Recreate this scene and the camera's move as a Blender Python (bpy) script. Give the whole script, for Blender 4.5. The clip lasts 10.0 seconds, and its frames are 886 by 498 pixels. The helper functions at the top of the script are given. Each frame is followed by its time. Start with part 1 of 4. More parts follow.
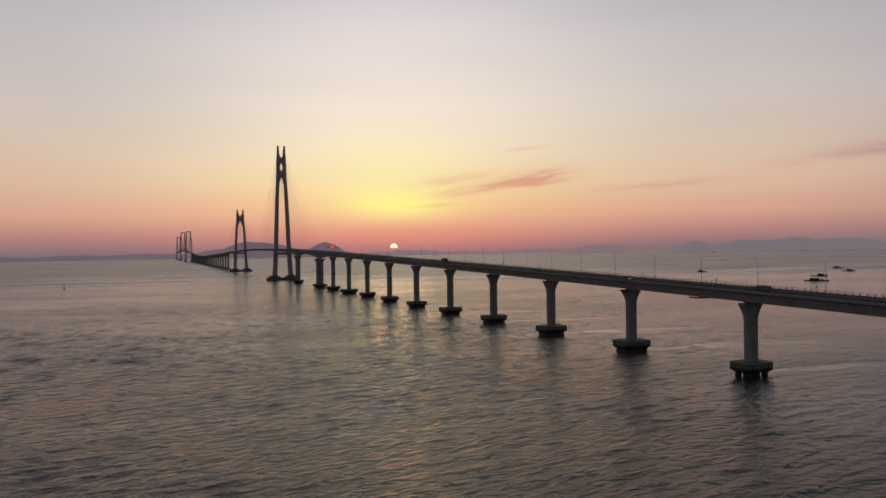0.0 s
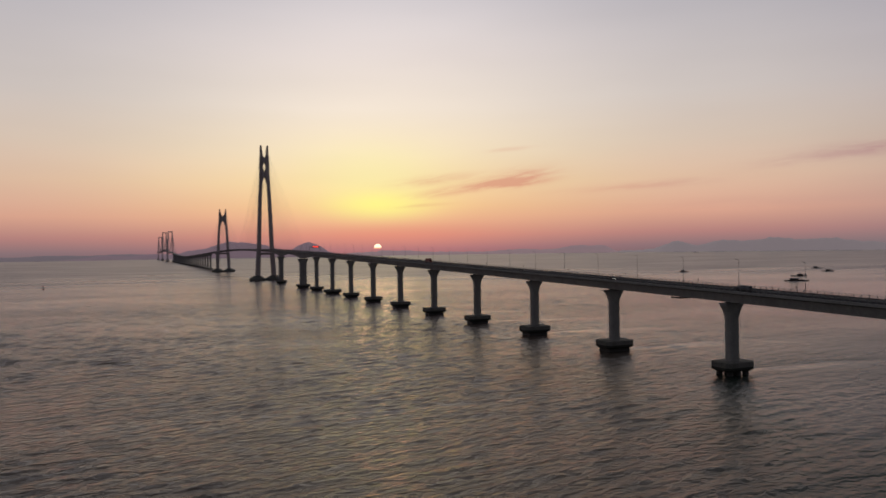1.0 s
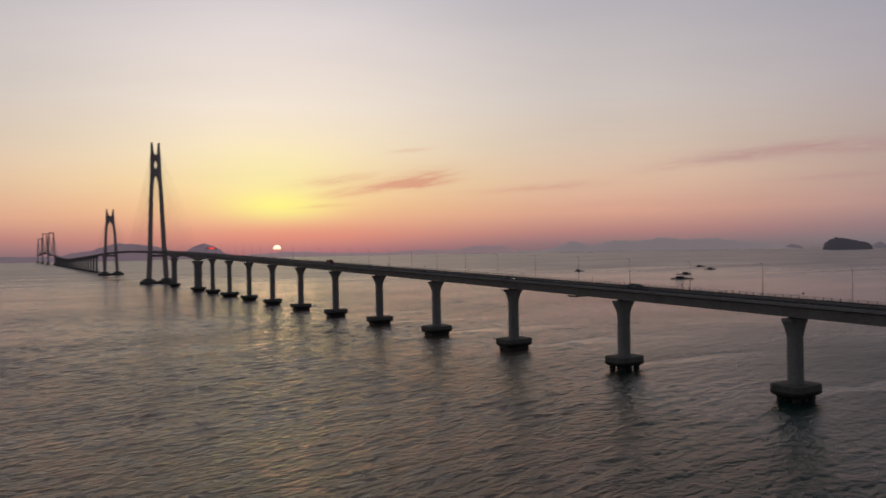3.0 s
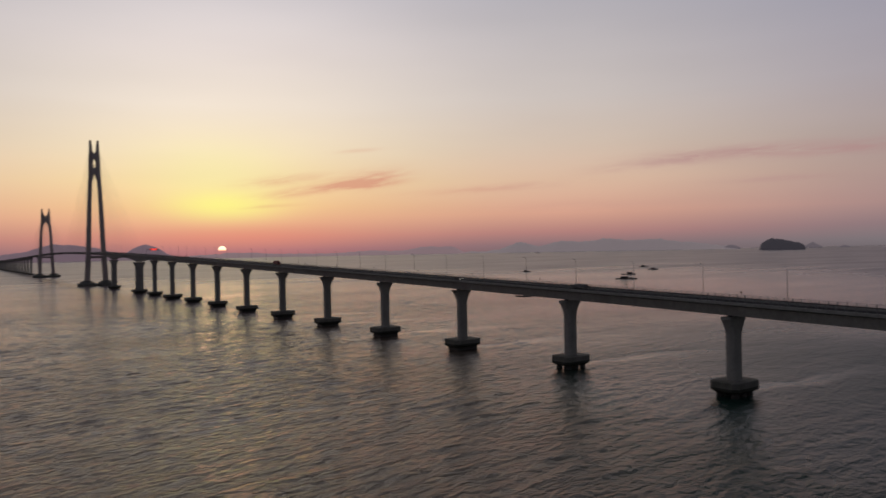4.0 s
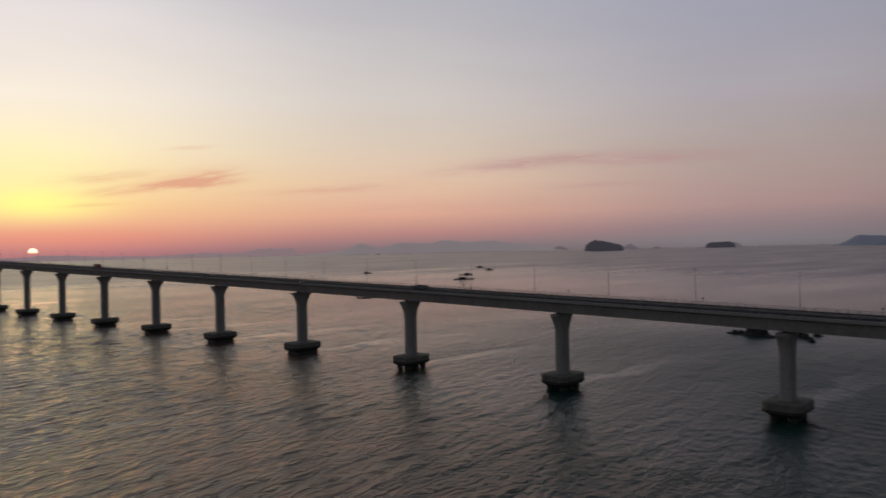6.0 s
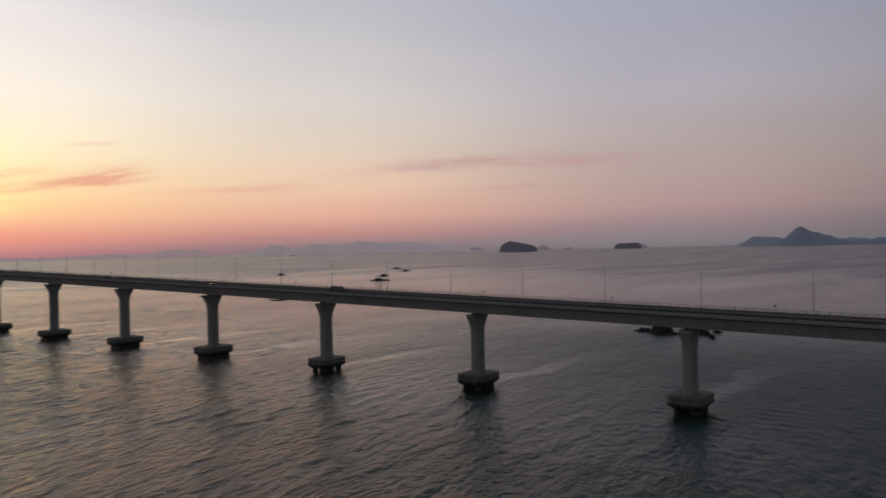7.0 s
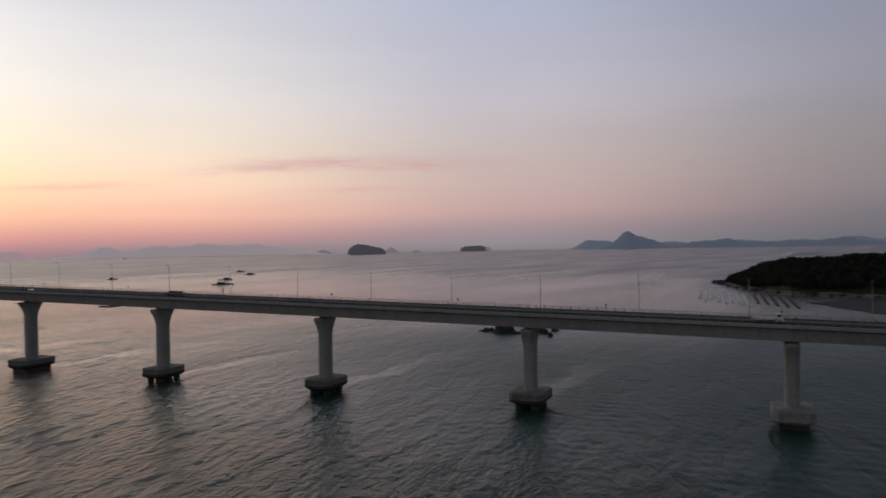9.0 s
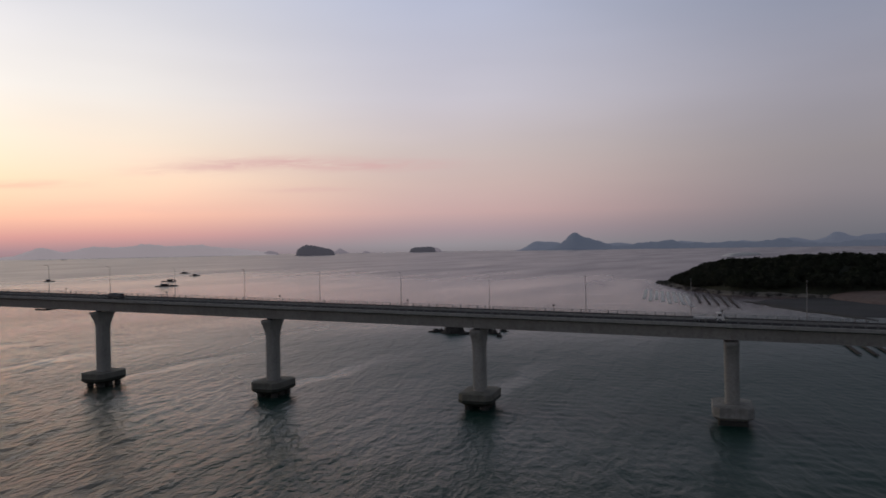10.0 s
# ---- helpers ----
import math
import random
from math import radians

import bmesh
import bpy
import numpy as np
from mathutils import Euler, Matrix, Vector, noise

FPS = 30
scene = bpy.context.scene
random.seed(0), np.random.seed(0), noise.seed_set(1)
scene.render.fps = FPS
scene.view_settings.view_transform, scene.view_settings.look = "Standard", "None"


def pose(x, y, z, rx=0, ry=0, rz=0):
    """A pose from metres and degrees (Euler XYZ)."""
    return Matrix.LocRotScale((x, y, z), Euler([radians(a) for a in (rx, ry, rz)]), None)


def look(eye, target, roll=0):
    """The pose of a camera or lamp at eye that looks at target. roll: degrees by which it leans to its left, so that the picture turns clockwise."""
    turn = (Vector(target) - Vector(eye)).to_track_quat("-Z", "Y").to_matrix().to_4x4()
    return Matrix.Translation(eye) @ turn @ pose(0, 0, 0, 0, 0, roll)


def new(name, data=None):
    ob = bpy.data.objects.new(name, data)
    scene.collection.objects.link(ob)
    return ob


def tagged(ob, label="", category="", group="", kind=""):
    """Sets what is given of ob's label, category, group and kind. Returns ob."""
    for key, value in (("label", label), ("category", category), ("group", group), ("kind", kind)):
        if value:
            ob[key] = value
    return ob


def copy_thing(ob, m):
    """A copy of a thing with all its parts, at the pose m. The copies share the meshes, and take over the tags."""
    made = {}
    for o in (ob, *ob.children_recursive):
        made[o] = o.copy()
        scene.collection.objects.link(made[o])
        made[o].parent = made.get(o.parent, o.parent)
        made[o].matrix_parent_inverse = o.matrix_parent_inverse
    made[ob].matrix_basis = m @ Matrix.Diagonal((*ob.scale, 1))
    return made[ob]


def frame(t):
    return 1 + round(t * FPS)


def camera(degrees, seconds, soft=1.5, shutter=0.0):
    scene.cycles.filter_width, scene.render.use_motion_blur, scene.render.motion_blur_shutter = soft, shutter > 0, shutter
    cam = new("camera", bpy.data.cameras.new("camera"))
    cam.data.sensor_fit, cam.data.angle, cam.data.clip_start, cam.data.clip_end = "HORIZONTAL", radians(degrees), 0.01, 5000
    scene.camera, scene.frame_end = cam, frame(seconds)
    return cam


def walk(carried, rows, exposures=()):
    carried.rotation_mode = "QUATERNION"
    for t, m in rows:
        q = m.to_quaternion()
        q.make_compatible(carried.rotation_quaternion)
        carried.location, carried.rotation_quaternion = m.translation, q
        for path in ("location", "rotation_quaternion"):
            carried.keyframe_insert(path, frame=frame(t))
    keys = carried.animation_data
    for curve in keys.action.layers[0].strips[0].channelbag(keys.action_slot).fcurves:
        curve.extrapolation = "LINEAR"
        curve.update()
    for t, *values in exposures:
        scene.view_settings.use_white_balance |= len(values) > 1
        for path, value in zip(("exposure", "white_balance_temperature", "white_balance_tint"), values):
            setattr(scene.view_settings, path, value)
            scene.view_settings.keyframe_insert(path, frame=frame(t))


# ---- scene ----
# ---- camera ----
cam = camera(63.29, 10.0, soft=1.6, shutter=0.8)
EYE = 44.2
# seconds, pitch, roll, yaw: a slow pan from one hovering point
TURNS = [
    (0.0, -0.089, 0.836, -0.001), (0.5, -0.090, 0.818, -0.353), (1.0, -0.087, 0.814, -1.286),
    (1.5, -0.106, 0.878, -3.080), (2.0, -0.126, 0.894, -5.103), (2.5, -0.136, 0.965, -7.119),
    (4.0, -0.154, 1.074, -13.179), (4.5, -0.161, 1.095, -15.516), (5.0, -0.184, 1.109, -18.444),
    (5.5, -0.224, 1.145, -22.085), (6.0, -0.265, 1.160, -25.816), (7.5, -0.328, 1.165, -35.596),
    (8.0, -0.334, 1.150, -38.723), (8.5, -0.334, 1.093, -41.751), (9.0, -0.330, 1.038, -44.513),
    (9.5, -0.333, 1.009, -46.669), (10.0, -0.319, 0.983, -48.524),
]
walk(cam, [(t, pose(0, 0, EYE, 90 + pitch, roll, yaw)) for t, pitch, roll, yaw in TURNS],
     exposures=[(0.0, 0.0, 6500, 10), (2.5, -0.01, 6500, 10), (4.0, -0.03, 6500, 10), (5.0, 0.0, 6460, 9), (6.0, 0.1, 6400, 7), (7.5, 0.32, 6320, 6), (8.5, 0.48, 6270, 5), (10.0, 0.64, 6240, 5)])

# ---- sky, sun ----
SUN_AZ = -3.9      # degrees to the right of north (+y)
SUN_EL = 0.1
SKY_GAIN = 1.0


def rgb(r, g, b):
    """Linear colour from 0..255 display values."""
    return tuple((c / 255 / 12.92) if c / 255 <= 0.04045 else ((c / 255 + 0.055) / 1.055) ** 2.4 for c in (r, g, b)) + (1.0,)


class Nodes:
    """Short way to write node trees."""

    def __init__(self, tree):
        self.tree = tree
        tree.nodes.clear()

    def add(self, kind, **props):
        node = self.tree.nodes.new(kind)
        for key, value in props.items():
            setattr(node, key, value)
        return node

    def link(self, a, b):
        self.tree.links.new(a, b)

    def put(self, socket, value):
        if isinstance(value, bpy.types.NodeSocket):
            self.link(value, socket)
        else:
            socket.default_value = value

    def math(self, op, a, b=0.0, c=0.0, clamp=False):
        node = self.add("ShaderNodeMath", operation=op, use_clamp=clamp)
        for i, v in enumerate((a, b, c)):
            self.put(node.inputs[i], v)
        return node.outputs[0]

    def vec(self, op, a, b=(0, 0, 0)):
        node = self.add("ShaderNodeVectorMath", operation=op)
        self.put(node.inputs[0], a)
        self.put(node.inputs[1], b)
        return node.outputs["Value"] if op in ("DOT_PRODUCT", "LENGTH") else node.outputs[0]

    def span(self, value, lo, hi, a=0.0, b=1.0, smooth=True):
        node = self.add("ShaderNodeMapRange", interpolation_type="SMOOTHSTEP" if smooth else "LINEAR")
        self.put(node.inputs["Value"], value)
        for key, v in (("From Min", lo), ("From Max", hi), ("To Min", a), ("To Max", b)):
            node.inputs[key].default_value = v
        return node.outputs[0]

    def ramp(self, value, stops, interp="LINEAR"):
        node = self.add("ShaderNodeValToRGB")
        node.color_ramp.interpolation = interp
        el = node.color_ramp.elements
        while len(el) < len(stops):
            el.new(0.5)
        for e, (p, c) in zip(el, stops):
            e.position, e.color = p, c
        self.put(node.inputs[0], value)
        return node.outputs[0]

    def mix(self, fac, a, b, blend="MIX"):
        node = self.add("ShaderNodeMix", data_type="RGBA", blend_type=blend)
        self.put(node.inputs[0], fac)
        self.put(node.inputs[6], a)
        self.put(node.inputs[7], b)
        return node.outputs[2]

    def noise(self, vector, scale, detail=4.0, rough=0.55, distort=0.0):
        node = self.add("ShaderNodeTexNoise")
        self.put(node.inputs["Vector"], vector)
        node.inputs["Scale"].default_value = scale
        node.inputs["Detail"].default_value = detail
        node.inputs["Roughness"].default_value = rough
        node.inputs["Distortion"].default_value = distort
        return node.outputs["Fac"]

    def scaled(self, vector, size, turn=0.0):
        if turn:
            node = self.add("ShaderNodeMapping")
            self.put(node.inputs["Vector"], vector)
            node.inputs["Rotation"].default_value = (0, 0, radians(-turn))
            vector = node.outputs[0]
        return self.vec("MULTIPLY", vector, size)


def build_sky():
    world = bpy.data.worlds.new("dusk_sky")
    scene.world = world
    world.use_nodes = True
    n = Nodes(world.node_tree)
    way = n.add("ShaderNodeTexCoord").outputs["Generated"]
    sep = n.add("ShaderNodeSeparateXYZ")
    n.link(way, sep.inputs[0])
    h = sep.outputs["Z"]
    az = n.math("MULTIPLY", n.math("ARCTAN2", sep.outputs["X"], sep.outputs["Y"]), 180 / math.pi)
    el = n.math("MULTIPLY", n.math("ARCSINE", h), 180 / math.pi)
    off = n.math("ABSOLUTE", n.math("SUBTRACT", az, SUN_AZ))
    fac = n.math("ADD", n.math("MULTIPLY", h, 1.5), 0.05, clamp=True)

    def column(stops, zenith):
        rows = [(0.05 + 1.5 * hh, rgb(*c)) for hh, c in stops]
        return n.ramp(fac, rows + [(1.0, rgb(*zenith))])

    c0 = column([(-0.03, (112, 80, 84)), (0.0, (180, 120, 122)), (0.018, (217, 148, 129)), (0.036, (235, 176, 140)), (0.058, (242, 198, 146)),
                 (0.09, (243, 216, 164)), (0.13, (243, 225, 190)), (0.19, (241, 228, 212)), (0.26, (229, 218, 213)), (0.335, (207, 201, 205)), (0.45, (206, 197, 195))], (186, 180, 182))
    c1 = column([(-0.03, (96, 84, 87)), (0.0, (136, 113, 117)), (0.018, (180, 130, 125)), (0.045, (215, 163, 141)), (0.09, (218, 185, 160)),
                 (0.14, (212, 193, 177)), (0.2, (203, 193, 188)), (0.335, (179, 176, 184)), (0.45, (138, 134, 138))], (97, 95, 100))
    c2 = column([(-0.03, (86, 83, 87)), (0.0, (125, 117, 121)), (0.02, (143, 123, 127)), (0.045, (168, 138, 136)), (0.085, (173, 149, 145)),
                 (0.13, (170, 154, 152)), (0.2, (168, 160, 168)), (0.335, (152, 153, 171)), (0.45, (82, 83, 90))], (55, 58, 64))
    c3 = column([(-0.03, (66, 66, 71)), (0.0, (90, 88, 94)), (0.025, (100, 95, 100)), (0.06, (112, 104, 108)), (0.11, (120, 112, 115)),
                 (0.19, (126, 121, 130)), (0.335, (113, 117, 135)), (0.45, (64, 69, 78))], (42, 47, 54))
    c4 = column([(-0.03, (58, 59, 62)), (0.0, (82, 80, 84)), (0.06, (100, 93, 95)), (0.12, (110, 101, 104)), (0.22, (100, 98, 106)), (0.335, (92, 94, 106))], (60, 66, 80))
    col = n.mix(n.span(off, 0, 27), c0, c1)
    col = n.mix(n.span(off, 24, 54), col, c2)
    col = n.mix(n.span(off, 50, 84), col, c3)
    col = n.mix(n.span(off, 80, 150), col, c4)

    def blob(a, e, wa, we, slope=0.0):
        """A soft patch of sky, 1 in its middle."""
        da = n.math("SUBTRACT", az, a)
        de = n.math("SUBTRACT", n.math("SUBTRACT", el, e), n.math("MULTIPLY", da, slope))
        q = n.math("ADD", n.math("POWER", n.math("DIVIDE", da, wa), 2.0), n.math("POWER", n.math("DIVIDE", de, we), 2.0))
        return n.math("EXPONENT", n.math("MULTIPLY", q, -1.0))

    # yellow light above the setting sun
    col = n.mix(n.math("MULTIPLY", blob(-4.2, 5.6, 5.6, 2.6), 0.5), col, rgb(245, 243, 174))
    col = n.mix(n.math("MULTIPLY", blob(-3.7, 3.5, 3.9, 1.1), 0.74), col, rgb(250, 252, 138))
    col = n.mix(n.math("MULTIPLY", blob(-2.9, 1.1, 8.0, 0.9), 0.3), col, rgb(242, 132, 112))
    # thin streaks of cloud
    streak = n.add("ShaderNodeCombineXYZ")
    n.put(streak.inputs[0], n.math("MULTIPLY", az, 0.3))
    n.put(streak.inputs[1], n.math("SUBTRACT", n.math("MULTIPLY", el, 2.1), n.math("ADD", n.math("MULTIPLY", az, 0.1), n.math("MULTIPLY", n.math("MINIMUM", az, 11.0), 0.2))))
    wisps = n.span(n.noise(streak.outputs[0], 1.0, 7, 0.6, 0.6), 0.25, 0.64)
    patches = [(7.3, 5.45, 2.5, 0.6, 0.14, 1.1), (3.4, 4.75, 3.8, 0.36, 0.15, 0.9), (7.6, 5.0, 2.4, 0.24, 0.1, 0.7), (0.8, 5.4, 3.0, 0.36, 0.1, 0.6), (6.5, 7.7, 1.8, 0.16, 0.06, 0.35), (-0.5, 3.4, 2.2, 0.14, 0.05, 0.4), (17.5, 4.6, 5.5, 0.28, 0.05, 0.5),
               (36.0, 6.6, 6.5, 0.45, 0.02, 0.95), (44.0, 6.3, 5.5, 0.38, 0.02, 0.85), (30.0, 6.05, 5.0, 0.4, 0.07, 0.6), (24.0, 3.0, 9.0, 0.5, 0.0, 0.2), (38.0, 4.5, 3.4, 0.22, 0.0, 0.5)]
    clouds = 0.0
    for a, e, wa, we, slope, much in patches:
        clouds = n.math("ADD", clouds, n.math("MULTIPLY", blob(a, e, wa, we, slope), much))
    cover = n.math("MULTIPLY", clouds, n.math("ADD", n.math("MULTIPLY", wisps, 0.85), 0.15), clamp=True)
    tint = n.mix(n.span(az, 8, 30), rgb(208, 138, 120), rgb(178, 138, 138))
    col = n.mix(n.math("MULTIPLY", cover, 0.72), col, tint)
    # broad, faint unevenness of the high haze
    veil = n.noise(n.scaled(way, (1.2, 1.2, 6.0)), 1.6, 3, 0.5)
    col = n.mix(1.0, col, n.ramp(veil, [(0.3, (0.96, 0.96, 0.96, 1)), (0.7, (1.04, 1.04, 1.04, 1))]), "MULTIPLY")
    # the low red sun, its lower rim lost in the haze
    sd = (math.sin(radians(SUN_AZ)) * math.cos(radians(SUN_EL)), math.cos(radians(SUN_AZ)) * math.cos(radians(SUN_EL)), math.sin(radians(SUN_EL)))
    dist = n.math("MULTIPLY", n.vec("LENGTH", n.vec("SUBTRACT", way, sd)), 180 / math.pi)
    disc = n.math("MULTIPLY", n.span(dist, 0.315, 0.265), n.span(el, -0.01, 0.1))
    col = n.mix(disc, col, n.mix(n.span(el, 0.0, 0.2), (1.3, 0.42, 0.2, 1.0), (1.8, 1.35, 0.9, 1.0)))
    air = n.add("ShaderNodeTexSky", sky_type="NISHITA", sun_disc=False, sun_elevation=radians(SUN_EL), sun_rotation=radians(SUN_AZ))
    air.dust_density, air.air_density = 3.0, 1.2
    total = n.mix(1.0, col, n.mix(1.0, air.outputs[0], (0.015, 0.015, 0.015, 1), "MULTIPLY"), "ADD")
    back = n.add("ShaderNodeBackground")
    n.link(total, back.inputs[0])
    back.inputs[1].default_value = SKY_GAIN
    n.link(back.outputs[0], n.add("ShaderNodeOutputWorld").inputs[0])


build_sky()
lamp = bpy.data.lights.new("sun", "SUN")
lamp.energy, lamp.angle, lamp.color = 0.012, radians(6.0), (1.0, 0.5, 0.3)
sun = new("sun", lamp)
sun.matrix_basis = look((0, 0, 60), (-60 * math.sin(radians(SUN_AZ)), -60 * math.cos(radians(SUN_AZ)), 60 - 60 * math.tan(radians(0.6))))


# ---- materials ----
def material(name, base, rough=0.7, metal=0.0, spread=0.18, grain=1.5, relief=0.02, stain=None, stain_scale=0.15, drips=0.0, ior=1.45, emit=None, coords="Object"):
    """A painted, mineral or metal surface with variation at two scales and fine relief."""
    m = bpy.data.materials.new(name)
    m.use_nodes = True
    n = Nodes(m.node_tree)
    out = n.add("ShaderNodeOutputMaterial")
    bsdf = n.add("ShaderNodeBsdfPrincipled")
    n.link(bsdf.outputs[0], out.inputs[0])
    p = n.add("ShaderNodeTexCoord").outputs[coords]
    fine = n.noise(p, grain, 6, 0.65)
    broad = n.noise(p, stain_scale, 4, 0.6)
    lo = tuple(c * (1 - spread) for c in base) + (1.0,)
    hi = tuple(min(1, c * (1 + spread)) for c in base) + (1.0,)
    col = n.ramp(fine, [(0.3, lo), (0.7, hi)])
    if stain:
        col = n.mix(n.math("MULTIPLY", n.span(broad, 0.45, 0.75), 0.75), col, stain + (1.0,))
    if drips:
        run = n.noise(n.scaled(p, (1.0, 1.0, 0.06)), 0.9, 5, 0.6)
        col = n.mix(n.math("MULTIPLY", n.span(run, 0.48, 0.72), drips), col, tuple(c * 0.45 for c in base) + (1.0,))
    rnd = n.add("ShaderNodeObjectInfo").outputs["Random"]
    col = n.mix(1.0, col, n.ramp(rnd, [(0.0, (0.92, 0.92, 0.92, 1)), (1.0, (1.06, 1.05, 1.04, 1))]), "MULTIPLY")
    n.link(col, bsdf.inputs["Base Color"])
    n.put(bsdf.inputs["Roughness"], n.math("ADD", n.math("MULTIPLY", broad, 0.2), rough - 0.1))
    bsdf.inputs["Metallic"].default_value = metal
    bsdf.inputs["IOR"].default_value = ior
    if relief:
        bump = n.add("ShaderNodeBump")
        bump.inputs["Strength"].default_value = 0.6
        bump.inputs["Distance"].default_value = relief
        n.link(fine, bump.inputs["Height"])
        n.link(bump.outputs[0], bsdf.inputs["Normal"])
    if emit:
        bsdf.inputs["Emission Color"].default_value = emit[:3] + (1.0,)
        bsdf.inputs["Emission Strength"].default_value = emit[3]
    return m


def water_material():
    m = bpy.data.materials.new("sea_water")
    m.use_nodes = True
    n = Nodes(m.node_tree)
    bsdf = n.add("ShaderNodeBsdfPrincipled")
    n.link(bsdf.outputs[0], n.add("ShaderNodeOutputMaterial").inputs[0])
    p = n.add("ShaderNodeTexCoord").outputs["Object"]
    patch = n.noise(n.scaled(p, (0.5, 2.0, 1.0), 12), 0.006, 6, 0.62, 0.5)
    bsdf.inputs["IOR"].default_value = 1.333
    sep = n.add("ShaderNodeSeparateXYZ")
    n.link(p, sep.inputs[0])
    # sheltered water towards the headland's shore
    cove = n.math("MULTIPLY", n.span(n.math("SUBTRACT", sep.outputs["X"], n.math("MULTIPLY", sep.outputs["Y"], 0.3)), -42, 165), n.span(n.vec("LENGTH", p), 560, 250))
    lee = n.math("SUBTRACT", 1.0, n.math("MULTIPLY", cove, 0.74))
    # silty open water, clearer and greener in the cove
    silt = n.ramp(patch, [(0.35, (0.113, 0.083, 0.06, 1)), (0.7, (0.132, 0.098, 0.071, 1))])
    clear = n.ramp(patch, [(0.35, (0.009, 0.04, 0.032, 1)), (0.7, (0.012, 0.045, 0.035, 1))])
    # base colour turns mauve with distance, in place of haze over far water
    far_haze = n.span(n.vec("LENGTH", p), 250, 900)
    n.link(n.mix(n.span(cove, 0.0, 0.4), n.mix(far_haze, silt, (0.18, 0.134, 0.155, 1.0)), clear), bsdf.inputs["Base Color"])
    # calmer streaks that the tide draws out behind each pier
    lx = n.math("SUBTRACT", n.vec("DOT_PRODUCT", p, (-0.3837, 0.9234, 0)), 183.73)
    ly = n.math("ADD", n.vec("DOT_PRODUCT", p, (-0.9234, -0.3837, 0)), 188.08)
    warp = n.math("MULTIPLY", n.math("SUBTRACT", n.noise(p, 0.035, 3, 0.6), 0.5), 22.0)
    u = n.math("ADD", n.math("SUBTRACT", lx, n.math("MULTIPLY", ly, 0.15)), n.math("ADD", warp, 28.18))
    d = n.math("ABSOLUTE", n.math("SUBTRACT", n.math("FLOORED_MODULO", u, 64.354), 32.177))
    d = n.math("DIVIDE", d, n.math("ADD", n.math("MULTIPLY", n.math("ABSOLUTE", ly), 0.07), 3.2))
    calm = n.math("MULTIPLY", n.span(d, 1.2, 0.35), n.math("MULTIPLY", n.span(ly, -2, -12), n.math("MULTIPLY", n.span(ly, -100, -30), n.math("MULTIPLY", n.span(lx, 650, 560), n.span(lx, -175, -110)))))
    wind = n.math("MULTIPLY", n.math("MULTIPLY", n.span(patch, 0.3, 0.72, 0.65, 1.2), lee), n.math("SUBTRACT", 1.0, n.math("MULTIPLY", calm, 0.7)))
    # oily slicks on the sheltered water off the headland
    slick = 0.0
    for sx, sy, along, across in ((540, 313, 40, 7), (500, 318, 22, 4), (470, 250, 30, 5)):
        q = n.vec("SUBTRACT", p, (sx, sy, 0))
        a = n.math("DIVIDE", n.vec("DOT_PRODUCT", q, (0.62, -0.78, 0)), along)
        b = n.math("DIVIDE", n.vec("DOT_PRODUCT", q, (0.78, 0.62, 0)), across)
        ragged = n.math("MULTIPLY", n.noise(p, 0.06, 4, 0.6), 1.6)
        slick = n.math("ADD", slick, n.span(n.math("ADD", n.math("ADD", n.math("MULTIPLY", a, a), n.math("MULTIPLY", b, b)), ragged), 1.7, 0.7))
    still = n.math("SUBTRACT", 1.0, n.math("MULTIPLY", n.math("MINIMUM", n.math("ADD", slick, n.math("MULTIPLY", calm, 0.3)), 1.0), 0.8))
    # beyond the sheet's relief the long waves are carried by the shading alone
    out = n.math("MAXIMUM", n.math("DIVIDE", n.math("ABSOLUTE", n.math("SUBTRACT", sep.outputs["X"], 100.0)), 900.0), n.math("DIVIDE", n.math("ABSOLUTE", n.math("SUBTRACT", sep.outputs["Y"], 350.0)), 1150.0))
    rough = n.math("ADD", n.math("ADD", n.span(patch, 0.35, 0.7, 0.06, 0.13), n.math("MULTIPLY", cove, 0.34)), n.math("MULTIPLY", n.span(out, 0.05, 1.0, 0.0, 0.24), n.span(patch, 0.3, 0.75, 0.9, 1.1)))
    n.put(bsdf.inputs["Roughness"], n.math("MULTIPLY", rough, still))
    more = n.span(out, 0.1, 0.9, 1.0, 0.36)
    sea = n.noise(n.scaled(p, (0.55, 1.35, 1.0), 34), 0.12, 2, 0.5, 0.6)
    chop = n.noise(n.scaled(p, (0.65, 1.25, 1.0), 30), 0.45, 3, 0.52, 0.4)
    ripple = n.noise(n.scaled(p, (0.85, 1.15, 1.0), -12), 1.4, 3, 0.6, 0.3)
    high = n.math("MULTIPLY", n.math("ADD", n.math("MULTIPLY", sea, 0.9), n.math("MULTIPLY", n.math("ADD", n.math("MULTIPLY", chop, 1.02), n.math("MULTIPLY", ripple, 0.17)), wind)), more)
    bump = n.add("ShaderNodeBump")
    bump.inputs["Strength"].default_value = 1.0
    bump.inputs["Distance"].default_value = 1.0
    n.link(high, bump.inputs["Height"])
    n.link(bump.outputs[0], bsdf.inputs["Normal"])
    return m


